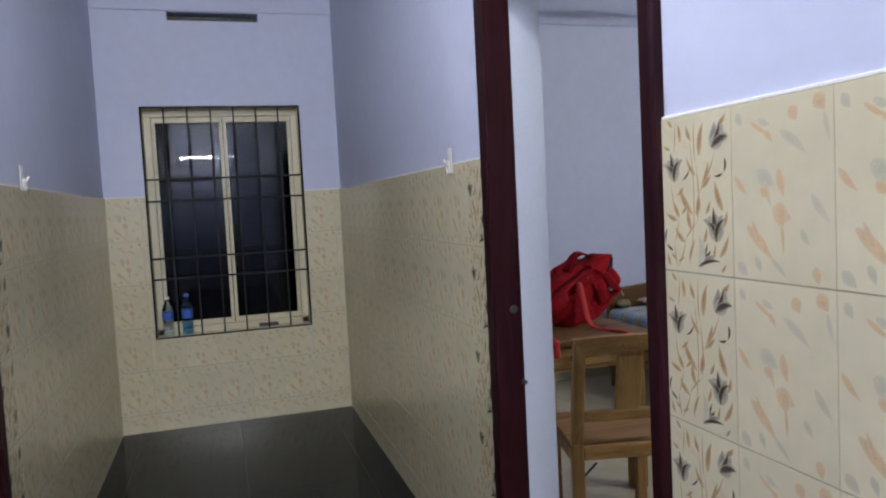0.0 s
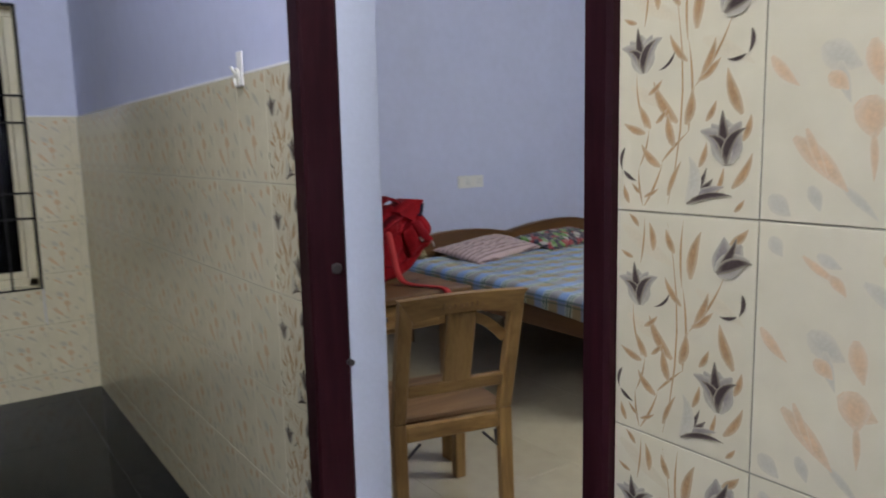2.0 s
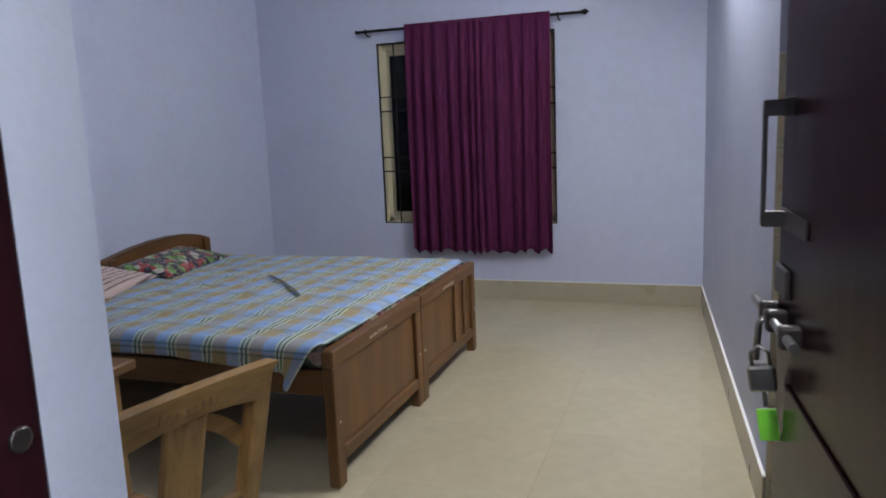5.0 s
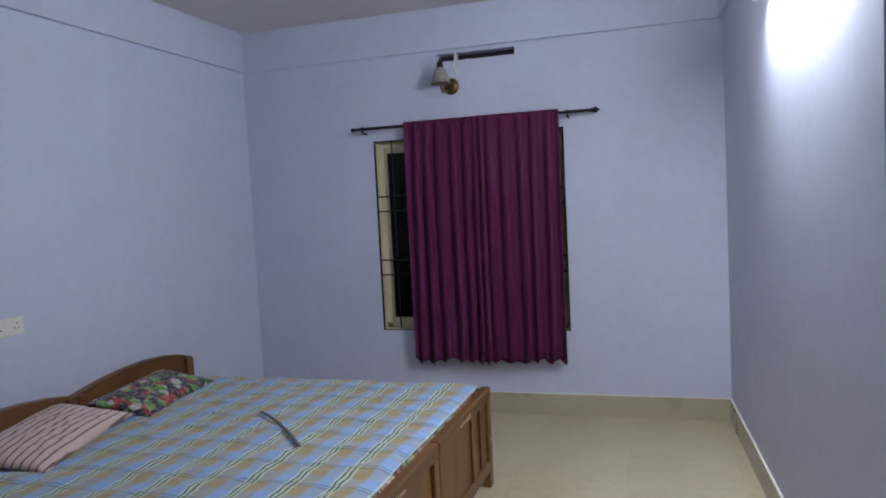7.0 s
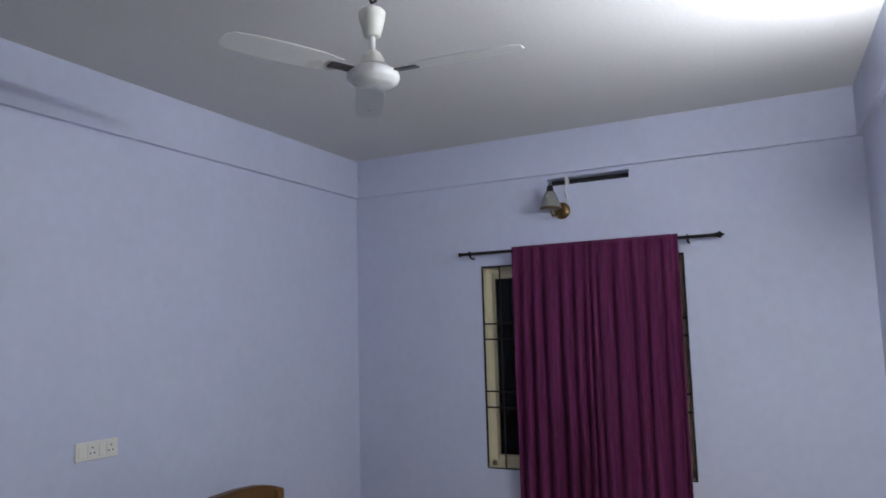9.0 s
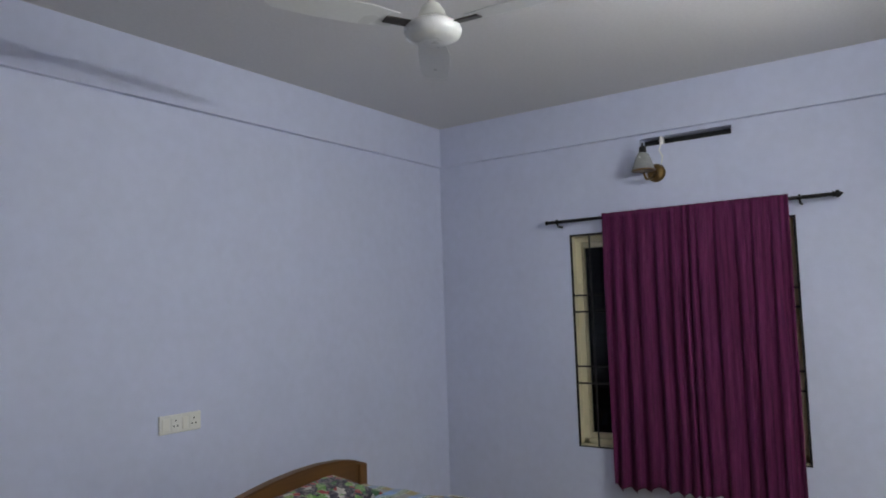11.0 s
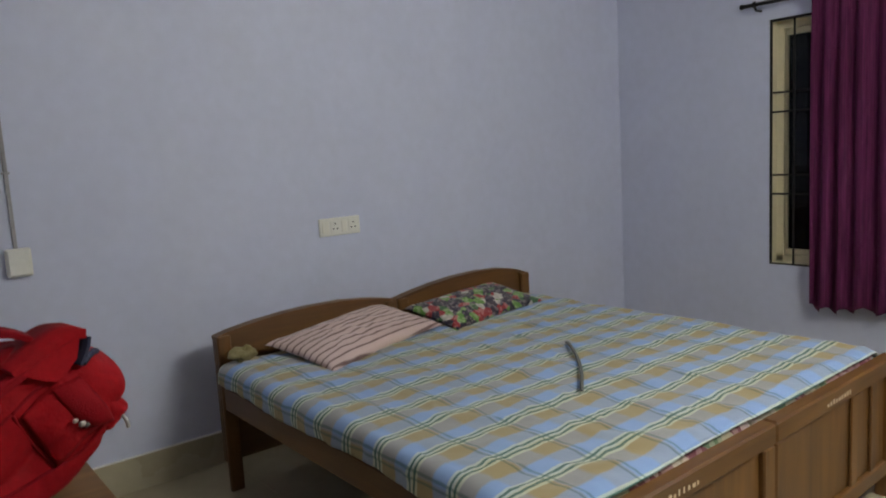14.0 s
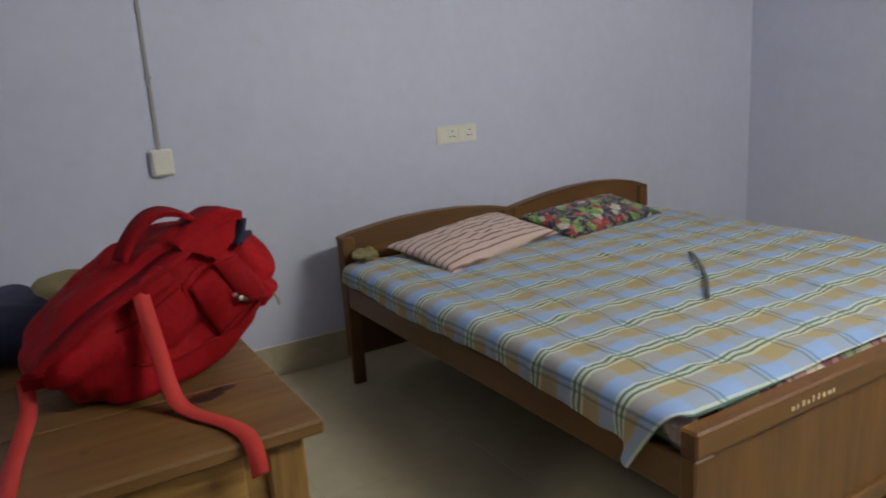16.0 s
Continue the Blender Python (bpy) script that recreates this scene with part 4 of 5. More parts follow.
def backpack():
    bag = thing("backpack", (3.25, 5.80, TZ), "red nylon backpack lying on its side on the table", "backpack")

    def soft(name, at, turn, radii, material, parent, e=0.5, rough=0.012, scale=10, label="", n=56):
        return part(name, puff(bmesh.new(), Matrix.Translation(at) @ pose(0, 0, 0, *turn), radii, e, rough, scale, n, n // 2), material, parent, label)
    whole = bmesh.new()
    for at, turn, radii, e, rough in (((3.232, 5.825, 0.908), (0, -27, 0), (0.205, 0.125, 0.108), 0.60, 0.016),
                                      ((3.375, 5.795, 0.920), (0, -40, -18), (0.105, 0.105, 0.105), 0.55, 0.012),
                                      ((3.350, 5.790, 1.015), (0, -34, -6), (0.070, 0.090, 0.040), 0.60, 0.006),
                                      ((3.450, 5.765, 0.965), (0, -38, -25), (0.060, 0.080, 0.066), 0.65, 0.006),
                                      ((3.235, 5.815, 0.805), (0, -6, 3), (0.120, 0.112, 0.058), 0.45, 0.006),
                                      ((3.365, 5.800, 0.850), (0, -38, -6), (0.095, 0.100, 0.068), 0.55, 0.006),
                                      ((3.085, 5.780, 0.880), (0, -30, 4), (0.085, 0.095, 0.038), 0.60, 0.008)):
        puff(whole, Matrix.Translation(at) @ pose(0, 0, 0, *turn), radii, e, rough, 10, 56, 28)
    skin = BVHTree.FromBMesh(whole)

    def on_skin(x, z, proud=0.002):
        """The point of the bag's front at this place."""
        hit = skin.ray_cast(Vector((x - 0.02, 5.4, z + 0.03)), Vector((0.05, 1, -0.10)).normalized(), 1.0)[0]
        return hit - Vector((0, proud, 0)) if hit else Vector((x, 5.70, z))
    body = part("body", whole, RED, bag)
    mod = body.modifiers.new("one_skin", "REMESH")
    mod.mode, mod.voxel_size, mod.use_smooth_shade = "VOXEL", 0.007, True
    mod = body.modifiers.new("slack", "SMOOTH")
    mod.iterations, mod.factor = 3, 0.6

    def patch(name, corners, material, label, proud, n=12):
        """A panel stitched on the front, its corners given as (x, z)."""
        (x0, z0), (x1, z1), (x2, z2), (x3, z3) = corners
        rows = []
        for j in range(n + 1):
            t = j / n
            row = []
            for i in range(n + 1):
                q = i / n
                x = (x0 + (x1 - x0) * q) * (1 - t) + (x3 + (x2 - x3) * q) * t
                z = (z0 + (z1 - z0) * q) * (1 - t) + (z3 + (z2 - z3) * q) * t
                row.append(on_skin(x, z, proud + 0.010 * math.sin(math.pi * q) ** 0.5 * math.sin(math.pi * t) ** 0.5 + 0.003 * noise.noise((x * 30, z * 30, 2.0))))
            rows.append(row)
        ob = part(name, sheet(bmesh.new(), rows), material, bag, label)
        th = ob.modifiers.new("thickness", "SOLIDIFY")
        th.thickness, th.offset = 0.006, -1
        return ob
    pocket = patch("pocket_panel", ((3.298, 0.955), (3.372, 1.000), (3.432, 0.905), (3.352, 0.842)), RED, "stitched front pocket", 0.003)
    patch("pocket_mouth", ((3.352, 0.990), (3.408, 1.000), (3.452, 0.900), (3.398, 0.905)), DARK_RED, "darker sunken mouth of the pocket", 0.013)
    for ends in (((3.284, 0.962), (3.315, 0.895), (3.350, 0.836)), ((3.350, 0.836), (3.395, 0.850), (3.438, 0.892)), ((3.284, 0.962), (3.330, 0.992), (3.385, 1.015)), ((3.150, 0.905), (3.215, 0.925), (3.284, 0.962)), ((3.170, 0.830), (3.250, 0.815), (3.350, 0.836))):
        part("seam", tube(bmesh.new(), smooth_path([on_skin(x, z, 0.001) for x, z in ends], 6), 0.0032, 8), DARK_RED, pocket, "piped seam")
    badge = on_skin(3.388, 0.915, 0.026)
    for dx, dz, r in ((-0.010, 0.010, 0.0055), (0.002, 0.0, 0.0075), (0.010, -0.004, 0.0065)):
        part("badge", puff(bmesh.new(), Matrix.Translation(badge + Vector((dx, -0.002, dz))), (r, 0.004, r * 0.8), 0.8, 0.001, 60, 14, 8), STEEL if dx < 0.005 else DARK_STEEL, pocket, "small silvery charm")
    soft("side_pouch", (3.474, 5.735, 0.905), (0, -44, -25), (0.030, 0.056, 0.026), RED, bag, 0.5, 0.008, 18, "", 40)
    part("zip_pull", tube(bmesh.new(), smooth_path([(3.472, 5.690, 0.905), (3.478, 5.676, 0.892), (3.480, 5.672, 0.874)], 4), 0.0040, 8), STEEL, pocket, "silvery zip pull")
    # the gaping mouth: a stiff red flap with a dark lining, and the lid below it
    fold = smooth_path([(3.290, 5.750, 1.035), (3.345, 5.748, 1.062), (3.392, 5.745, 1.082), (3.428, 5.742, 1.080)], 6)
    flap = part("flap", ribbon(bmesh.new(), fold, 0.125, 0.018, across=(0, 1, 0)), RED, bag, "stiff red flap over the opening")
    part("gusset", prism(bmesh.new(), [(3.30, 1.03), (3.355, 1.058), (3.412, 1.078), (3.402, 1.035), (3.36, 1.0)], 1, 5.684, 5.692), RED, flap, "red side of the flap")
    lining = smooth_path([(3.431, 5.742, 1.072), (3.424, 5.742, 1.048), (3.408, 5.742, 1.020)], 6)
    part("lining", ribbon(bmesh.new(), lining, 0.116, 0.006, across=(0, 1, 0)), NAVY, flap, "dark lining in the opening")
    part("zip_edge", tube(bmesh.new(), smooth_path([(3.415, 5.690, 1.022), (3.438, 5.700, 1.036), (3.462, 5.730, 1.030), (3.468, 5.780, 1.020)], 6), 0.006, 8), NAVY, bag, "dark zip edge")
    arc = [(3.200 + 0.175 * t, 5.775, 1.018 + 0.048 * t + 0.060 * math.sin(t ** 0.85 * math.pi)) for t in [k / 28 for k in range(29)]]
    part("grab_loop", ribbon(bmesh.new(), arc, 0.046, 0.010, across=(0, 1, 0.2)), DARK_RED, bag, "padded grab loop")
    pad = [(3.30, 5.715, 1.030), (3.25, 5.700, 1.010), (3.18, 5.698, 0.978), (3.11, 5.700, 0.945), (3.05, 5.705, 0.905), (3.012, 5.715, 0.875), (3.015, 5.73, 0.835)]
    part("shoulder_pad", ribbon(bmesh.new(), smooth_path(pad, 5), 0.060, 0.012), DARK_RED, bag, "padded shoulder strap")
    soft("strap_anchor", (3.222, 5.682, 0.985), (0, -30, 0), (0.034, 0.014, 0.024), RED, bag, 0.6, 0.004, 20, "stitched strap anchor", 24)
    path = [(3.222, 5.668, 0.985), (3.226, 5.656, 0.95), (3.232, 5.648, 0.90), (3.238, 5.640, 0.85), (3.243, 5.626, 0.80), (3.252, 5.596, 0.766), (3.275, 5.545, 0.757), (3.305, 5.49, 0.756), (3.322, 5.435, 0.757), (3.326, 5.397, 0.753), (3.330, 5.386, 0.73), (3.333, 5.388, 0.69)]
    part("strap", ribbon(bmesh.new(), smooth_path(path, 5), 0.031, 0.003, across=(1, 0.15, 0)), STRAP, bag, "faded red webbing strap trailing off the table")
    path = [(3.015, 5.71, 0.845), (3.010, 5.68, 0.79), (2.985, 5.60, 0.757), (2.975, 5.53, 0.756), (2.97, 5.47, 0.756), (2.962, 5.405, 0.755), (2.96, 5.388, 0.73), (2.96, 5.388, 0.68)]
    part("strap", ribbon(bmesh.new(), smooth_path(path, 5), 0.028, 0.003, across=(1, 0, 0)), STRAP, bag, "faded red webbing strap trailing off the table")
    turn = Matrix.Translation(bag.location) @ pose(0, 0, 0, 0, 0, 14) @ Matrix.Translation(-bag.location)
    for ob in [q for c in bag.children for q in (c, *c.children)]:
        if ob.name.split(".")[0] != "strap":
            ob.data.transform(turn)
    bag.location.x -= 0.022
    return bag


backpack()
solid("folded_cloth", puff(bmesh.new(), pose(2.93, 6.18, TZ + 0.075, 0, 0, 15), (0.14, 0.13, 0.075), 0.6, 0.02, 9, 40, 22), NAVY, "crumpled navy blue cloth heaped on the table", "cloth")
solid("cap", puff(bmesh.new(), pose(3.13, 6.24, TZ + 0.082, 0, 8, 10), (0.12, 0.10, 0.082), 0.75, 0.012, 9, 36, 20), OLIVE, "olive and navy cloth cap on the table", "cap")

# ---- curtain, rod and sconce ----
RODX, RODZ = 7.29, 2.133
rod = thing("curtain_rod", (RODX, 5.6, RODZ), "dark brown metal curtain rod with ball finials", "curtain rod")
part("pole", tube(bmesh.new(), [(RODX, 4.735, RODZ), (RODX, 6.49, RODZ)], 0.011, 14), IRON, rod)
part("finial", lathe(bmesh.new(), (0, 0, 0), [(0.010, 0), (0.020, 0.004), (0.012, 0.012), (0.022, 0.022), (0.022, 0.032), (0.010, 0.044), (0.003, 0.056)], 18, m=pose(RODX, 4.735, RODZ, 90)), IRON, rod)
part("finial", lathe(bmesh.new(), (0, 0, 0), [(0.010, 0), (0.015, 0.003), (0.015, 0.012), (0.006, 0.02)], 18, m=pose(RODX, 6.49, RODZ, -90)), IRON, rod)
for y in (4.90, 6.42):
    br = part("bracket", tube(bmesh.new(), [(BE, y, RODZ - 0.03), (RODX + 0.02, y, RODZ - 0.03), (RODX, y, RODZ - 0.012)], 0.007, 10), IRON, rod)
    part("bracket_ring", lathe(bmesh.new(), (0, 0, 0), [(0.012, -0.006), (0.019, -0.004), (0.019, 0.004), (0.012, 0.006)], 16, m=pose(RODX, y, RODZ, 90)), IRON, br)


def curtain(y0, y1, pleats, seed, label):
    rnd = random.Random(seed)
    n, m = pleats * 14, 44
    steps = [rnd.uniform(0.45, 1.9) for _ in range(pleats)]
    marks = [0.0]
    for s in steps:
        marks.append(marks[-1] + s / sum(steps))
    amp = [0.45 + 0.45 * s for s in steps] + [0.8]
    ph = [rnd.uniform(-0.5, 0.5) for _ in range(pleats + 2)]
    pts = []
    for j in range(m + 1):
        t = j / m
        row = []
        for i in range(n + 1):
            u = i / n
            drift = min(1.0, max(0.0, u + 0.012 * t * math.sin(u * 7 + seed)))
            b = max(q for q in range(pleats) if marks[q] <= drift)
            k = min(b + (drift - marks[b]) / (marks[b + 1] - marks[b]), pleats - 1e-6)
            a = amp[int(k)] * (1 - k % 1) + amp[int(k) + 1] * (k % 1)
            q = ph[int(k)] * (1 - k % 1) + ph[int(k) + 1] * (k % 1)
            depth = (0.005 + 0.013 * min(1, t * 4) + 0.010 * t) * a
            x = RODX - 0.016 - depth * math.cos(2 * math.pi * k + q * (0.6 + t)) + 0.004 * noise.noise((u * 9, t * 3, seed))
            y = y0 + (y1 - y0) * u + 0.006 * math.sin(2 * math.pi * k * 2) + 0.010 * noise.noise((u * 4, t * 2, seed + 5)) * t
            bottom = 0.393 + 0.018 * math.cos(2 * math.pi * k + q + 1.0) + 0.026 * noise.noise((u * 7, seed, 0.5))
            top = RODZ + 0.026
            row.append((x, y, top + (bottom - top) * t))
        pts.append(row)
    ob = solid("curtain", sheet(bmesh.new(), pts), CURTAIN, label, "curtain", group="pair of curtains")
    mod = ob.modifiers.new("thickness", "SOLIDIFY")
    mod.thickness = 0.003
    return ob


curtain(4.955, 5.555, 7, 3, "dark magenta pleated cloth curtain hanging from the rod")
curtain(5.545, 6.085, 6, 11, "dark magenta pleated cloth curtain drawn beside its twin")

sc = thing("wall_sconce", (BE, 5.755, 2.44), "unlit brass wall lamp with a frosted bell shade", "wall lamp")
SCX, SCY = BE - 0.145, 5.77
part("backplate", lathe(bmesh.new(), (0, 0, 0), [(0.058, 0), (0.060, 0.006), (0.048, 0.018), (0.020, 0.026)], 26, m=pose(BE, 5.735, 2.395, 0, -90, 0)), BRASS, sc, "round brass wall plate")
part("arm", tube(bmesh.new(), [(BE - 0.02, 5.735, 2.395), (BE - 0.06, 5.75, 2.355), (BE - 0.12, 5.765, 2.345), (SCX, SCY, 2.38)], 0.008, 10), BRASS, sc)
part("holder", lathe(bmesh.new(), (SCX, SCY, 2.515), [(0.014, 0.04), (0.022, 0.03), (0.024, 0.0), (0.030, -0.01)], 18), IRON, sc, "black lamp holder")
part("shade", lathe(bmesh.new(), (SCX, SCY, 2.40), [(0.066, 0.0), (0.070, 0.004), (0.064, 0.03), (0.050, 0.07), (0.036, 0.10), (0.026, 0.112), (0.020, 0.108), (0.030, 0.09), (0.058, 0.03), (0.060, 0.004)], 28), FROST, sc, "frosted white bell glass shade")
part("shade_ring", lathe(bmesh.new(), (SCX, SCY, 2.392), [(0.060, 0), (0.074, 0.002), (0.074, 0.010), (0.060, 0.012)], 28), BRASS, sc, "brass ring")
part("finial", tube(bmesh.new(), [(SCX, SCY, 2.55), (SCX, SCY, 2.575)], [0.008, 0.004], 10), IRON, sc)
part("cable", tube(bmesh.new(), [(BE - 0.004, 5.70, 2.45), (BE - 0.006, 5.69, 2.50), (BE - 0.006, 5.71, 2.54), (BE - 0.004, 5.695, 2.58)], 0.004, 8), WHITE, sc, "looped white cable")

# ---- tube lights ----
def tube_light(m, material, label):
    """Local x along the tube, y out of the wall."""
    tl = thing("tube_light", m.translation, label, "tube light")
    part("batten", turned(block((-0.62, 0.0, -0.02), (0.62, 0.032, 0.02), 0.004), m), WHITE, tl)
    for s in (-1, 1):
        part("tube_holder", turned(block((s * 0.605 - 0.012, 0.032, -0.018), (s * 0.605 + 0.012, 0.075, 0.018), 0.004), m), WHITE, tl)
    part("glass_tube", turned(tube(bmesh.new(), [(-0.592, 0.055, 0), (0.592, 0.055, 0)], 0.013, 14), m), material, tl, "glowing white fluorescent tube")
    return tl


tube_light(MS @ pose(0.83, 0, 2.40), TUBE_A, "lit white fluorescent tube light on the bedroom wall")
tube_light(pose(1.36, CS, 2.46), TUBE_B, "lit white fluorescent tube light at the corridor's end")

# no such fitting is seen; this globe is added to brighten the corridor walls
gl = thing("ceiling_lamp", (FILL_X, FILL_Y, CEIL), "added fill lamp, a white globe out of view on the corridor ceiling", "ceiling lamp")
part("lamp_base", lathe(bmesh.new(), (FILL_X, FILL_Y, CEIL), [(0.055, 0.0), (0.055, -0.018), (0.042, -0.028)], 24), WHITE, gl)
part("globe", lathe(bmesh.new(), (FILL_X, FILL_Y, CEIL - 0.075), [(0.03, 0.048), (0.048, 0.034), (0.058, 0.0), (0.048, -0.034), (0.024, -0.053), (0.004, -0.058)], 24), FILL_GLOW, gl, "glowing globe of the added fill lamp")

# ---- ceiling fan ----
FX, FY, FZ = 4.84, 5.68, 2.53
fan = thing("ceiling_fan", (FX, FY, FZ), "white three-bladed ceiling fan hanging from the slab", "ceiling fan")
part("motor_housing", lathe(bmesh.new(), (FX, FY, FZ), [(0.02, 0.0), (0.070, 0.004), (0.098, 0.018), (0.105, 0.038), (0.098, 0.058), (0.075, 0.072), (0.06, 0.076)], 34), FANWHITE, fan)
part("motor_neck", lathe(bmesh.new(), (FX, FY, FZ), [(0.062, 0.078), (0.058, 0.086), (0.050, 0.088), (0.046, 0.11), (0.030, 0.135), (0.016, 0.145)], 28), IVORY, fan, "ivory neck above the motor")
part("rod", tube(bmesh.new(), [(FX, FY, FZ + 0.14), (FX, FY, FZ + 0.33)], 0.011, 12), IVORY, fan)
part("canopy", lathe(bmesh.new(), (FX, FY, FZ), [(0.016, 0.20), (0.034, 0.205), (0.050, 0.27), (0.054, 0.30), (0.046, 0.31)], 28), IVORY, fan, "ivory canopy cup")
part("hook", tube(bmesh.new(), [(FX - 0.03, FY, CEIL), (FX - 0.028, FY, FZ + 0.36), (FX, FY, FZ + 0.34), (FX + 0.028, FY, FZ + 0.36), (FX + 0.05, FY, CEIL)], 0.006, 8), IRON, fan, "dark iron ceiling hook")
for k in range(3):
    m = Matrix.Translation((FX, FY, FZ + 0.052)) @ pose(0, 0, 0, 0, 0, 155 + 120 * k)
    bracket = part("blade_bracket", turned(block((0.085, -0.022, -0.003), (0.19, 0.022, 0.003), 0.002), m @ pose(0, 0, 0, 9)), DARK_STEEL, fan, "dark metal blade bracket")
    out = [(0.15, -0.045), (0.25, -0.062), (0.42, -0.066), (0.57, -0.055), (0.60, -0.03), (0.60, 0.03), (0.57, 0.055), (0.42, 0.066), (0.25, 0.062), (0.15, 0.045)]
    part("blade", turned(prism(bmesh.new(), out, 2, 0.003, 0.006), m @ pose(0, 0, 0, 9)), FANWHITE, fan, "white fan blade")

# ---- switches and conduit ----
def switch_plate():
    sw = thing("switch_board", (5.02, BN, 0.995), "ivory wall plate with a socket and switches", "switch plate")
    part("plate", block((4.902, BN - 0.012, 0.998), (5.143, BN, 1.090), 0.004), IVORY, sw)
    for x0, x1 in ((4.915, 4.955), (5.03, 5.06)):
        part("switch", block((x0, BN - 0.017, 1.014), (x1, BN - 0.012, 1.074), 0.003), WHITE, sw)
    for cx in (4.992, 5.098):
        sk = part("socket", block((cx - 0.026, BN - 0.015, 1.012), (cx + 0.026, BN - 0.012, 1.076), 0.002), IVORY, sw, "ivory socket")
        for dx, dz in ((0, 0.016), (-0.011, -0.010), (0.011, -0.010)):
            part("pin_hole", tube(bmesh.new(), [(cx + dx, BN - 0.0162, 1.044 + dz), (cx + dx, BN - 0.0148, 1.044 + dz)], 0.0042, 10), BLACK, sk)
    return sw


switch_plate()
jb = thing("junction_box", (3.572, BN, 1.0), "white plastic surface box at the end of a conduit", "switch box")
part("box", block((3.528, BN - 0.035, 1.003), (3.617, BN, 1.113), 0.006), WHITE, jb)
part("cover", block((3.534, BN - 0.042, 1.010), (3.611, BN - 0.035, 1.106), 0.004), IVORY, jb)
cd = thing("cable_conduit", (3.572, BN, 1.113), "thin dusty grey plastic cable conduit running up the wall", "conduit")
part("duct", block((3.562, BN - 0.010, 1.113), (3.577, BN, LEDGE), 0.002), GREY_DUCT, cd)
for z in (1.4, 1.8, 2.2, 2.5):
    part("clip", block((3.555, BN - 0.012, z), (3.584, BN, z + 0.008), 0.002), GREY_DUCT, cd)

# ---- bottles, hooks ----
def bottle(x, y, z, h, r, material, label):
    b = thing("water_bottle", (x, y, z), label, "bottle")
    part("shell", lathe(bmesh.new(), (x, y, z), [(r * 0.8, 0), (r, 0.01), (r, h * 0.30), (r * 0.93, h * 0.34), (r, h * 0.38), (r, h * 0.66), (r * 0.8, h * 0.76), (r * 0.38, h * 0.88), (r * 0.36, h * 0.93)], 24), material, b)
    part("cap", lathe(bmesh.new(), (x, y, z), [(r * 0.44, h * 0.93), (r * 0.46, h * 0.94), (r * 0.46, h), (r * 0.3, h)], 18), BOTTLE_BLUE if material is BLUE_CLEAR else WHITE, b)
    part("label", lathe(bmesh.new(), (x, y, z), [(r * 1.012, h * 0.40), (r * 1.018, h * 0.41), (r * 1.018, h * 0.60), (r * 1.012, h * 0.61)], 24), BOTTLE_BLUE, b, "blue printed bottle label")


bottle(1.195, CN + 0.055, WZ0 + 0.012, 0.255, 0.034, CLEAR, "clear plastic water bottle with blue label on the sill")
bottle(1.315, CN + 0.06, WZ0 + 0.012, 0.265, 0.034, BLUE_CLEAR, "blue tinted plastic water bottle on the sill")
solid("soap_dish", block((1.77, CN + 0.05, WZ0 + 0.012), (1.90, CN + 0.09, WZ0 + 0.036), 0.006), DARK_STEEL, "small dark tray lying on the window sill", "tray")


def wall_hook(m):
    h = thing("wall_hook", m.translation, "small clear plastic stick-on hook above the tiles", "hook")
    part("plate", turned(block((-0.021, 0, -0.050), (0.021, 0.004, 0.040), 0.003), m), CAP, h)
    part("ring", turned(tube(bmesh.new(), [(0.017 * math.cos(a), 0.012, -0.028 + 0.022 * math.sin(a)) for a in [2 * math.pi * k / 14 for k in range(15)]], 0.0035, 8), m), WHITE, h)
    part("peg", turned(tube(bmesh.new(), [(0, 0.004, -0.01), (0, 0.018, -0.018), (0, 0.026, 0.0)], 0.004, 8), m), WHITE, h)


wall_hook(pose(CE - 0.001, 4.985, 1.54, 0, 0, 90))
wall_hook(pose(CW + 0.001, 5.50, 1.56, 0, 0, -90))

# ---- outside ----
solid("ground", block((-30, -30, -0.45), (40, 40, -0.25), 0.01), mat("dark_earth", (0.05, 0.042, 0.03), 0.95, vary=0.4, fine=8, coarse=1.0, bump=0.4), "bare dark earth around the house at night", "ground", "structure")
LEAF = mat("green_leaf", (0.055, 0.13, 0.03), 0.5, vary=0.3, fine=30, coarse=4, bump=0.1)
BARK = mat("grey_bark", (0.12, 0.09, 0.06), 0.9, vary=0.3, bump=0.5)


def shrub(x, y, seed):
    rnd = random.Random(seed)
    sh = thing("shrub", (x, y, -0.25), "leafy green shrub in the dark outside the window", "shrub")
    stems, leaves = bmesh.new(), bmesh.new()
    for k in range(9):
        a, r, h = rnd.uniform(0, 6.28), rnd.uniform(0.1, 0.5), rnd.uniform(1.4, 2.5)
        pts = [(x + r * t * math.cos(a), y + r * t * math.sin(a), -0.25 + h * t) for t in (0, 0.3, 0.6, 1.0)]
        tube(stems, pts, [0.016, 0.012, 0.008, 0.003], 6)
        for q in range(34):
            t = rnd.uniform(0.25, 1.0)
            p = Vector((x + r * t * math.cos(a), y + r * t * math.sin(a), -0.25 + h * t))
            m = Matrix.Translation(p) @ pose(0, 0, 0, rnd.uniform(-50, 50), rnd.uniform(-40, 40), rnd.uniform(0, 360))
            n = rnd.uniform(0.08, 0.15)
            vs = [leaves.verts.new(m @ Vector((u * n, w * n, -0.12 * n * (u * 2) ** 2))) for u, w in ((0, 0), (0.3, 0.16), (0.65, 0.15), (1, 0), (0.65, -0.15), (0.3, -0.16))]
            leaves.faces.new(vs)
    part("stem", stems, BARK, sh)
    part("foliage", leaves, LEAF, sh)


shrub(8.35, 6.15, 4)
shrub(8.5, 5.3, 9)

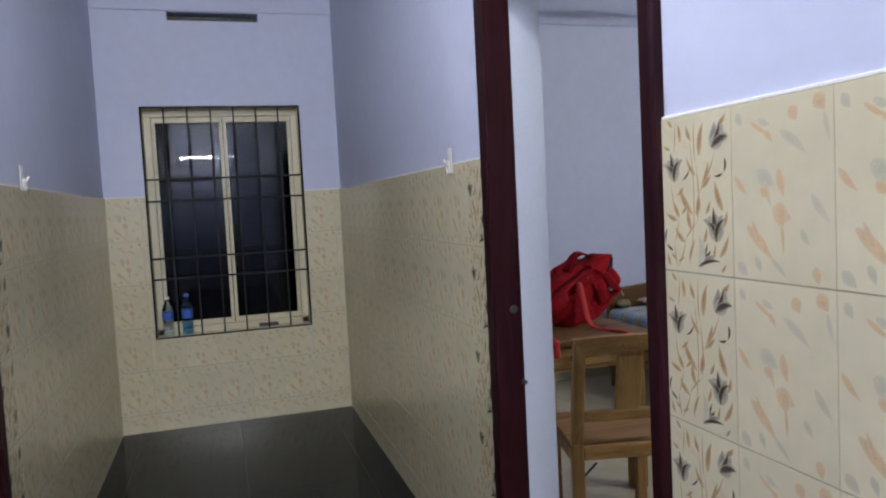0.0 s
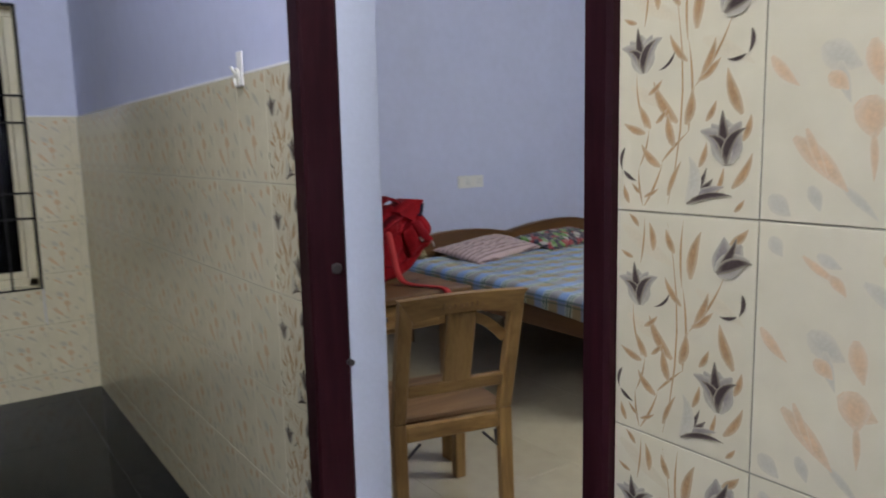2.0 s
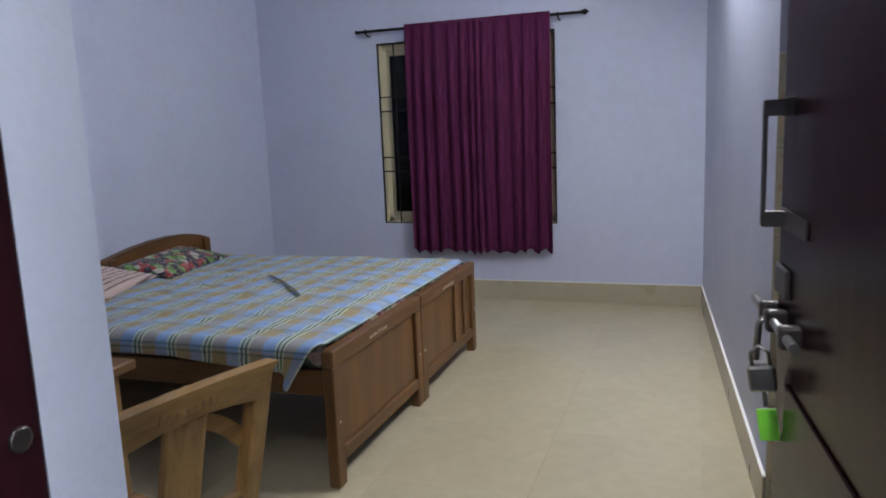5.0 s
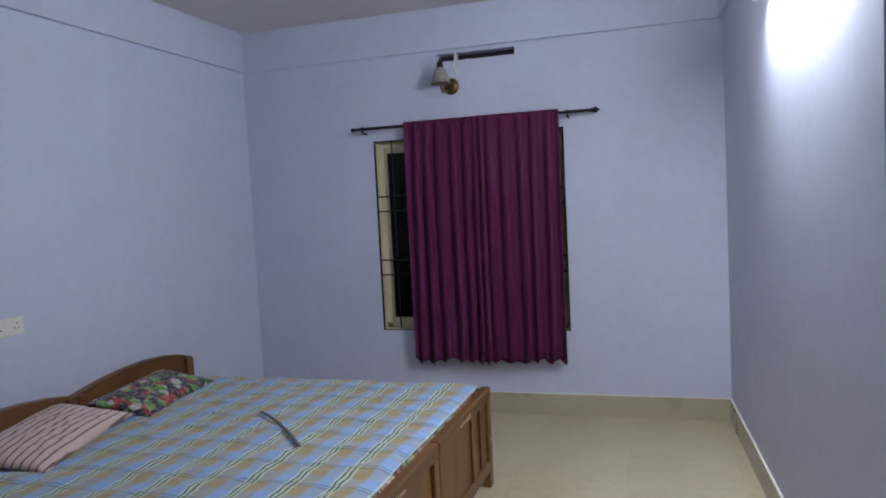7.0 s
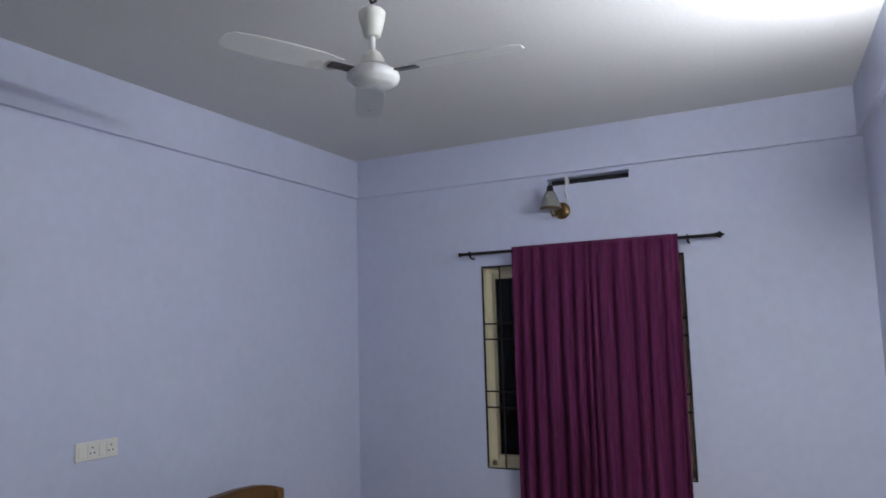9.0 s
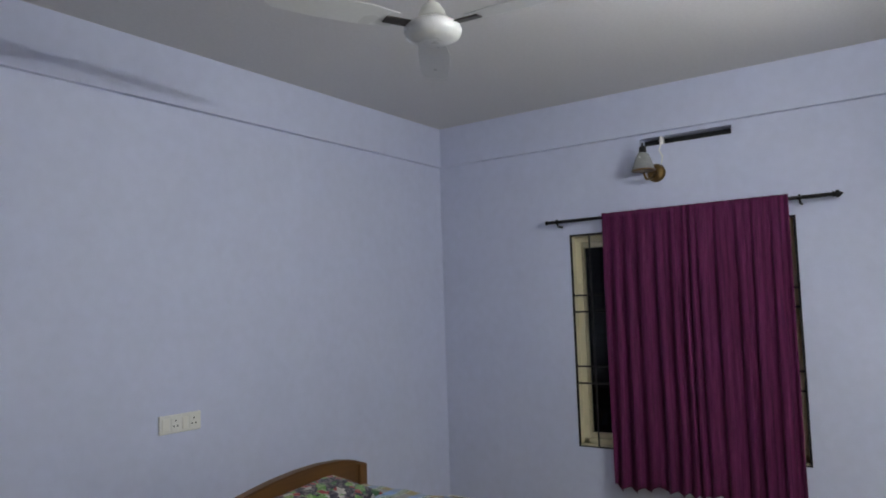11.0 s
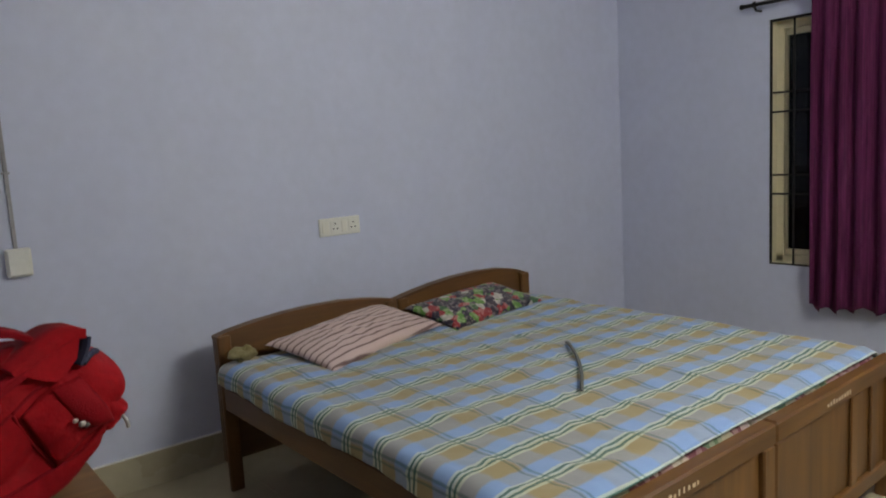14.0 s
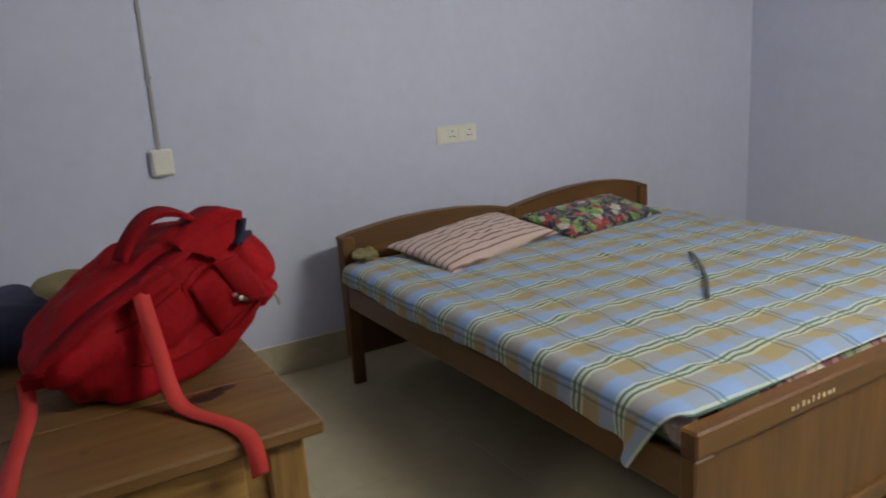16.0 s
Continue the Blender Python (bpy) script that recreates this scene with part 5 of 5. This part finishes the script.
# ---- floors ----
def floor_grid(name, rects, size, gap, origin, piece_material, joint_material, label):
    fl = thing(name, (rects[0][0], rects[0][1], 0), label, "floor", "", "structure")
    under = bmesh.new()
    for x0, y0, x1, y1 in rects:
        rounded(under, (x0, y0, -0.10), (x1, y1, -0.0025), 0.001)
    part("joint_bed", under, joint_material, fl)
    cache = {}
    for x0, y0, x1, y1 in rects:
        i0, i1 = math.floor((x0 - origin[0]) / size), math.ceil((x1 - origin[0]) / size)
        j0, j1 = math.floor((y0 - origin[1]) / size), math.ceil((y1 - origin[1]) / size)
        for i in range(i0, i1):
            for j in range(j0, j1):
                a, b = max(x0, origin[0] + i * size), min(x1, origin[0] + (i + 1) * size)
                c, d = max(y0, origin[1] + j * size), min(y1, origin[1] + (j + 1) * size)
                w, h = round(b - a - gap, 4), round(d - c - gap, 4)
                if w < 0.01 or h < 0.01:
                    continue
                if (w, h) not in cache:
                    cache[w, h] = finish(block((-w / 2, -h / 2, -0.012), (w / 2, h / 2, 0), 0.0004), "floor_tile", piece_material)
                ob = new("floor_tile", cache[w, h])
                ob.parent = fl
                ob.matrix_parent_inverse = Matrix.Translation(fl.location).inverted()
                ob.location = ((a + b) / 2, (c + d) / 2, 0)
    return fl


floor_grid("floor_corridor", [(CW - PL, CS, CE + PL, CN + PL)], 0.60, 0.002, (1.01, 0.75), BLACK_STONE, BLACK, "polished black stone tile floor")
floor_grid("floor_bedroom", [(BW, 3.68, BE, BN), (CE + PL, D0, BW, D1), (BW, RS, RX + 0.1, 3.68)], 0.60, 0.0008, (2.535, 3.92), FLOOR, FLOOR_JOINT, "glossy beige vitrified tile floor")


# ---- dado tiles ----
def stroke(bm, x, z, length, width, angle, slot, bend=0.0):
    """A slim bent leaf of glaze on the tile's face."""
    n, left, right = 6, [], []
    a, px, pz = radians(angle - bend / 2), -0.5 * length * math.cos(radians(angle)), -0.5 * length * math.sin(radians(angle))
    for k in range(n + 1):
        t = k / n
        h = 0.5 * width * math.sin(math.pi * (0.06 + 0.90 * t) ** 0.8)
        left.append((x + px - h * math.sin(a), z + pz + h * math.cos(a)))
        right.append((x + px + h * math.sin(a), z + pz - h * math.cos(a)))
        px, pz, a = px + length / n * math.cos(a), pz + length / n * math.sin(a), a + radians(bend / n)
    lay = bm.verts.layers.float.get("glaze") or bm.verts.layers.float.new("glaze")
    lift = -0.0004 - 0.0000004 * len(bm.verts)
    rows = []
    for k, ((u0, v0), (u1, v1)) in enumerate(zip(left, right)):
        q = 0.65 + 0.35 * math.sin(math.pi * k / n)
        row = []
        for s, d in ((0.0, 0.45), (0.25, 0.95), (0.62, 1.0), (1.0, 0.55)):
            v = bm.verts.new((u0 + (u1 - u0) * s, lift, v0 + (v1 - v0) * s))
            v[lay] = d * q
            row.append(v)
        rows.append(row)
    for r0, r1 in zip(rows, rows[1:]):
        for k in range(3):
            bm.faces.new((r0[k], r1[k], r1[k + 1], r0[k + 1])).material_index = slot


# the printed tiles, from the tile's top left corner (0, 0) to its bottom right (1, 1): start, end, width in metres, bend in degrees
BORDER_LEAVES = [(0.58, 0.26, 0.66, 0.06, 0.013, -30), (0.46, 0.62, 0.29, 0.44, 0.013, -38), (0.52, 0.63, 0.55, 0.49, 0.012, 30), (0.89, 0.60, 0.80, 0.42, 0.013, -25),
                 (0.60, 0.46, 0.74, 0.38, 0.009, 20), (0.22, 0.66, 0.05, 0.61, 0.009, -25), (0.26, 0.64, 0.18, 0.54, 0.010, -20)]
BORDER_SPRIGS = [(0.84, 0.88, 0.95, 0.74, 0.010, 35), (0.40, 0.92, 0.50, 0.78, 0.007, -20), (0.22, 0.93, 0.33, 0.89, 0.005, 20), (0.20, 0.92, 0.12, 0.87, 0.005, -20),
                 (0.84, 0.10, 0.95, 0.03, 0.010, 30), (0.14, 0.20, 0.04, 0.17, 0.006, -25), (0.30, 0.62, 0.38, 0.56, 0.006, 25), (0.18, 0.06, 0.10, 0.01, 0.007, 20),
                 (0.74, 0.90, 0.78, 0.80, 0.006, 20), (0.86, 0.97, 0.92, 0.92, 0.006, 20)]
BORDER_FRONDS = [(0.34, 0.80, 0.20, 0.70, 0.011, -40), (0.44, 0.72, 0.40, 0.58, 0.012, -30), (0.62, 0.44, 0.70, 0.30, 0.010, 30), (0.52, 0.38, 0.40, 0.26, 0.009, -35), (0.24, 0.50, 0.34, 0.44, 0.007, 30),
                 (0.90, 0.70, 0.94, 0.60, 0.009, 25), (0.46, 0.16, 0.40, 0.06, 0.010, -25), (0.30, 0.16, 0.26, 0.04, 0.010, 25), (0.66, 0.62, 0.72, 0.54, 0.008, 25), (0.10, 0.96, 0.06, 0.88, 0.008, -25), (0.62, 0.80, 0.66, 0.70, 0.008, 30)]
BORDER_STEMS = [(0.22, 0.97, 0.35, 0.78, 0.0042, 18), (0.35, 0.78, 0.54, 0.66, 0.0042, -8), (0.54, 0.66, 0.58, 0.48, 0.0042, -14), (0.58, 0.48, 0.80, 0.22, 0.0042, 24),
                (0.56, 0.56, 0.52, 0.30, 0.0038, 12), (0.52, 0.30, 0.53, 0.02, 0.0038, -16), (0.21, 0.97, 0.18, 0.80, 0.0034, -20), (0.18, 0.80, 0.24, 0.64, 0.0034, 25),
                (0.22, 0.64, 0.16, 0.40, 0.0034, -28), (0.20, 0.22, 0.22, 0.02, 0.0034, 14), (0.40, 0.96, 0.34, 0.02, 0.0030, 30)]
BORDER_CURLS = [(0.93, 0.29, 0.90, 0.38, 0.0050, -60), (0.90, 0.38, 0.78, 0.385, 0.0040, -50), (0.06, 0.72, 0.05, 0.82, 0.0045, 60), (0.05, 0.82, 0.16, 0.86, 0.0050, 30), (0.43, 0.34, 0.30, 0.40, 0.0036, -60)]
BORDER_CLOUDS = [(0.05, 0.06, 0.50, 0.22, 0.020, 10), (0.62, 0.30, 0.95, 0.42, 0.018, -10), (0.10, 0.46, 0.42, 0.56, 0.016, 8)]
PLAIN_ORANGE = [(0.63, 0.06, 0.68, 0.14, 0.017, 20), (0.84, 0.03, 0.92, 0.11, 0.019, -15), (0.23, 0.11, 0.42, 0.19, 0.007, 20), (0.50, 0.38, 0.55, 0.53, 0.014, 15),
                (0.31, 0.48, 0.40, 0.54, 0.013, -20), (0.44, 0.58, 0.62, 0.64, 0.022, 30), (0.50, 0.56, 0.53, 0.70, 0.024, 10), (0.52, 0.68, 0.53, 0.84, 0.006, -8),
                (0.03, 0.40, 0.18, 0.51, 0.010, 20), (0.16, 0.69, 0.42, 0.88, 0.016, -12), (0.22, 0.66, 0.34, 0.84, 0.008, 10), (0.83, 0.89, 0.86, 0.98, 0.014, 20), (0.36, 0.17, 0.44, 0.24, 0.009, -25)]
PLAIN_GREY = [(0.52, 0.18, 0.76, 0.32, 0.013, -15), (0.28, 0.38, 0.46, 0.46, 0.022, 20), (0.36, 0.44, 0.42, 0.58, 0.009, 15), (0.80, 0.52, 0.96, 0.66, 0.012, 15), (0.40, 0.86, 0.56, 0.97, 0.008, -10),
              (0.05, 0.90, 0.16, 0.97, 0.016, 10), (0.25, 0.86, 0.30, 0.95, 0.011, -10), (0.07, 0.05, 0.13, 0.12, 0.013, 20), (0.92, 0.12, 0.97, 0.26, 0.008, 12), (0.70, 0.70, 0.78, 0.78, 0.010, 20), (0.30, 0.10, 0.42, 0.14, 0.010, 15)]


def tile_mesh(kind, w, h):
    """One tile with its print; a cut tile keeps the strokes that lie whole on it."""
    bm = rounded(bmesh.new(), (-w / 2, 0, -h / 2), (w / 2, 0.008, h / 2), 0.0004)
    full = 0.188 if kind == "border" else 0.206

    def lay(strokes, slot, swell=1.0):
        for u0, v0, u1, v1, width, bend in strokes:
            x0, x1, z0, z1 = -w / 2 + u0 * full, -w / 2 + u1 * full, h / 2 - v0 * 0.28, h / 2 - v1 * 0.28
            if max(x0, x1) < w / 2 - 0.002 and min(z0, z1) > -h / 2 + 0.002:
                stroke(bm, (x0 + x1) / 2, (z0 + z1) / 2, math.hypot(x1 - x0, z1 - z0), width * swell, math.degrees(math.atan2(z1 - z0, x1 - x0)), slot, bend)

    def flower(u, v, size, turn, petals):
        """A lily seen from the side: pale broad petals, dark ones laid over them."""
        for swing, length, width, bend, slot in petals:
            a = radians(turn + swing)
            lay([(u, v, u + size * length * math.cos(a) / 0.182, v - size * length * math.sin(a) / 0.28, size * width, bend)], slot)
    if kind == "border":
        lay(BORDER_CLOUDS, 6)
        lay(BORDER_STEMS, 1, 0.9)
        lay(BORDER_LEAVES, 1, 1.1)
        lay(BORDER_SPRIGS, 1, 1.05)
        lay(BORDER_FRONDS, 1)
        lay(BORDER_CURLS, 2, 1.2)
        wide = [(0, 0.95, 0.75, 5, 5), (24, 0.95, 0.60, 35, 5), (-24, 0.95, 0.60, -35, 5), (46, 1.05, 0.44, 85, 5), (-46, 1.05, 0.44, -85, 5), (3, 1.15, 0.30, -10, 2), (40, 0.85, 0.24, 95, 2), (-38, 0.95, 0.26, -90, 2)]
        closed = [(0, 1.0, 0.80, 15, 5), (30, 0.95, 0.55, 35, 5), (-30, 0.95, 0.60, -40, 5), (12, 1.05, 0.26, 30, 2), (-36, 1.0, 0.34, -50, 2)]
        half = [(0, 0.95, 0.28, 20, 2), (18, 1.05, 0.20, 30, 2), (-22, 1.1, 0.26, -30, 5), (50, 1.25, 0.40, 75, 4), (-36, 1.25, 0.17, -40, 2)]
        flower(0.20, 0.41, 0.047, 96, wide)
        flower(0.80, 0.79, 0.051, 92, wide)
        flower(0.76, 0.22, 0.045, 52, closed)
        flower(0.54, 0.95, 0.046, 44, half)
    else:
        lay(PLAIN_GREY, 4, 1.3)
        lay(PLAIN_ORANGE, 3, 1.3)
    return finish(bm, "wall_tile", [TILE, OCHRE, INK, ORANGE, SAGE, GREY, CLOUD])


TILE_MESHES = {}


def dado(wall, m, spans, borders, holes=(), pitch=0.206, gap=0.0024):
    """Tiles on a wall: m sets the wall's face (local x along it, -y out of it), spans are stretches along it, borders are columns of the flowered kind."""
    grout = bmesh.new()
    for u0, u1 in spans:
        cols, u = [], u0
        for b0, b1 in borders:
            if abs(b0 - u0) < 0.01:
                cols.append((b0, b1, "border"))
                u = b1
        end = u1
        for b0, b1 in borders:
            if abs(b1 - u1) < 0.01:
                end = b0
                cols.append((b0, b1, "border"))
        while u < end - 0.02:
            cols.append((u, min(u + pitch, end), "plain"))
            u += pitch
        for a, b, kind in cols:
            z1 = DADO
            while z1 > 0.01:
                z0 = max(0.0, z1 - 0.28)
                pieces = [(a, b, z0, z1)]
                for h0, h1, g0, g1 in holes:
                    nxt = []
                    for p0, p1, q0, q1 in pieces:
                        if p1 <= h0 or p0 >= h1 or q1 <= g0 or q0 >= g1:
                            nxt.append((p0, p1, q0, q1))
                            continue
                        if p0 < h0:
                            nxt.append((p0, h0, q0, q1))
                        if p1 > h1:
                            nxt.append((h1, p1, q0, q1))
                        if q0 < g0:
                            nxt.append((max(p0, h0), min(p1, h1), q0, g0))
                        if q1 > g1:
                            nxt.append((max(p0, h0), min(p1, h1), g1, q1))
                    pieces = nxt
                for p0, p1, q0, q1 in pieces:
                    w, h = round(p1 - p0 - gap * (1.0 if kind == "border" else 0.4), 4), round(q1 - q0 - gap, 4)
                    if w < 0.008 or h < 0.008:
                        continue
                    if (kind, w, h) not in TILE_MESHES:
                        TILE_MESHES[kind, w, h] = tile_mesh(kind, w, h)
                    ob = new("wall_tile", TILE_MESHES[kind, w, h])
                    ob.parent = wall
                    ob.matrix_basis = m @ pose((p0 + p1) / 2, 0, (q0 + q1) / 2)
                    rounded(grout, (p0, 0.0012, q0), (p1, 0.0085, q1), 0.0003)
                z1 = z0
        cuts = [u0] + [q for h0, h1, g0, g1 in holes if g0 < DADO < g1 for q in (h0, h1)] + [u1]
        for c0, c1 in zip(cuts[::2], cuts[1::2]):
            rounded(grout, (c0, 0.0015, DADO), (c1, 0.0085, DADO + 0.006), 0.001, 1)
    part("grout", turned(grout, m), [GROUT, CAP], wall, "cream grout and white cement edge")


# east face of the corridor: local x runs south
ME = Matrix.Translation((CE, 0, 0)) @ pose(0, 0, 0, 0, 0, -90)
dado(wall_door, ME, [(-D0, -1.62), (-CN, -D1)], [(-D0, -D0 + 0.192), (-D1 - 0.185, -D1)])
MW = Matrix.Translation((CW, 0, 0)) @ pose(0, 0, 0, 0, 0, 90)
dado(wall_corridor_west, MW, [(5.022, CN)], [(5.022, 5.207)])
dado(wall_corridor_north, Matrix.Translation((0, CN, 0)), [(CW, CE)], [], [(WX0, WX1, WZ0, WZ1)])
dado(wall_recess, Matrix.Translation((RX, 0, 0)) @ pose(0, 0, 0, 0, 0, -90), [(-RY, -3.30)], [])
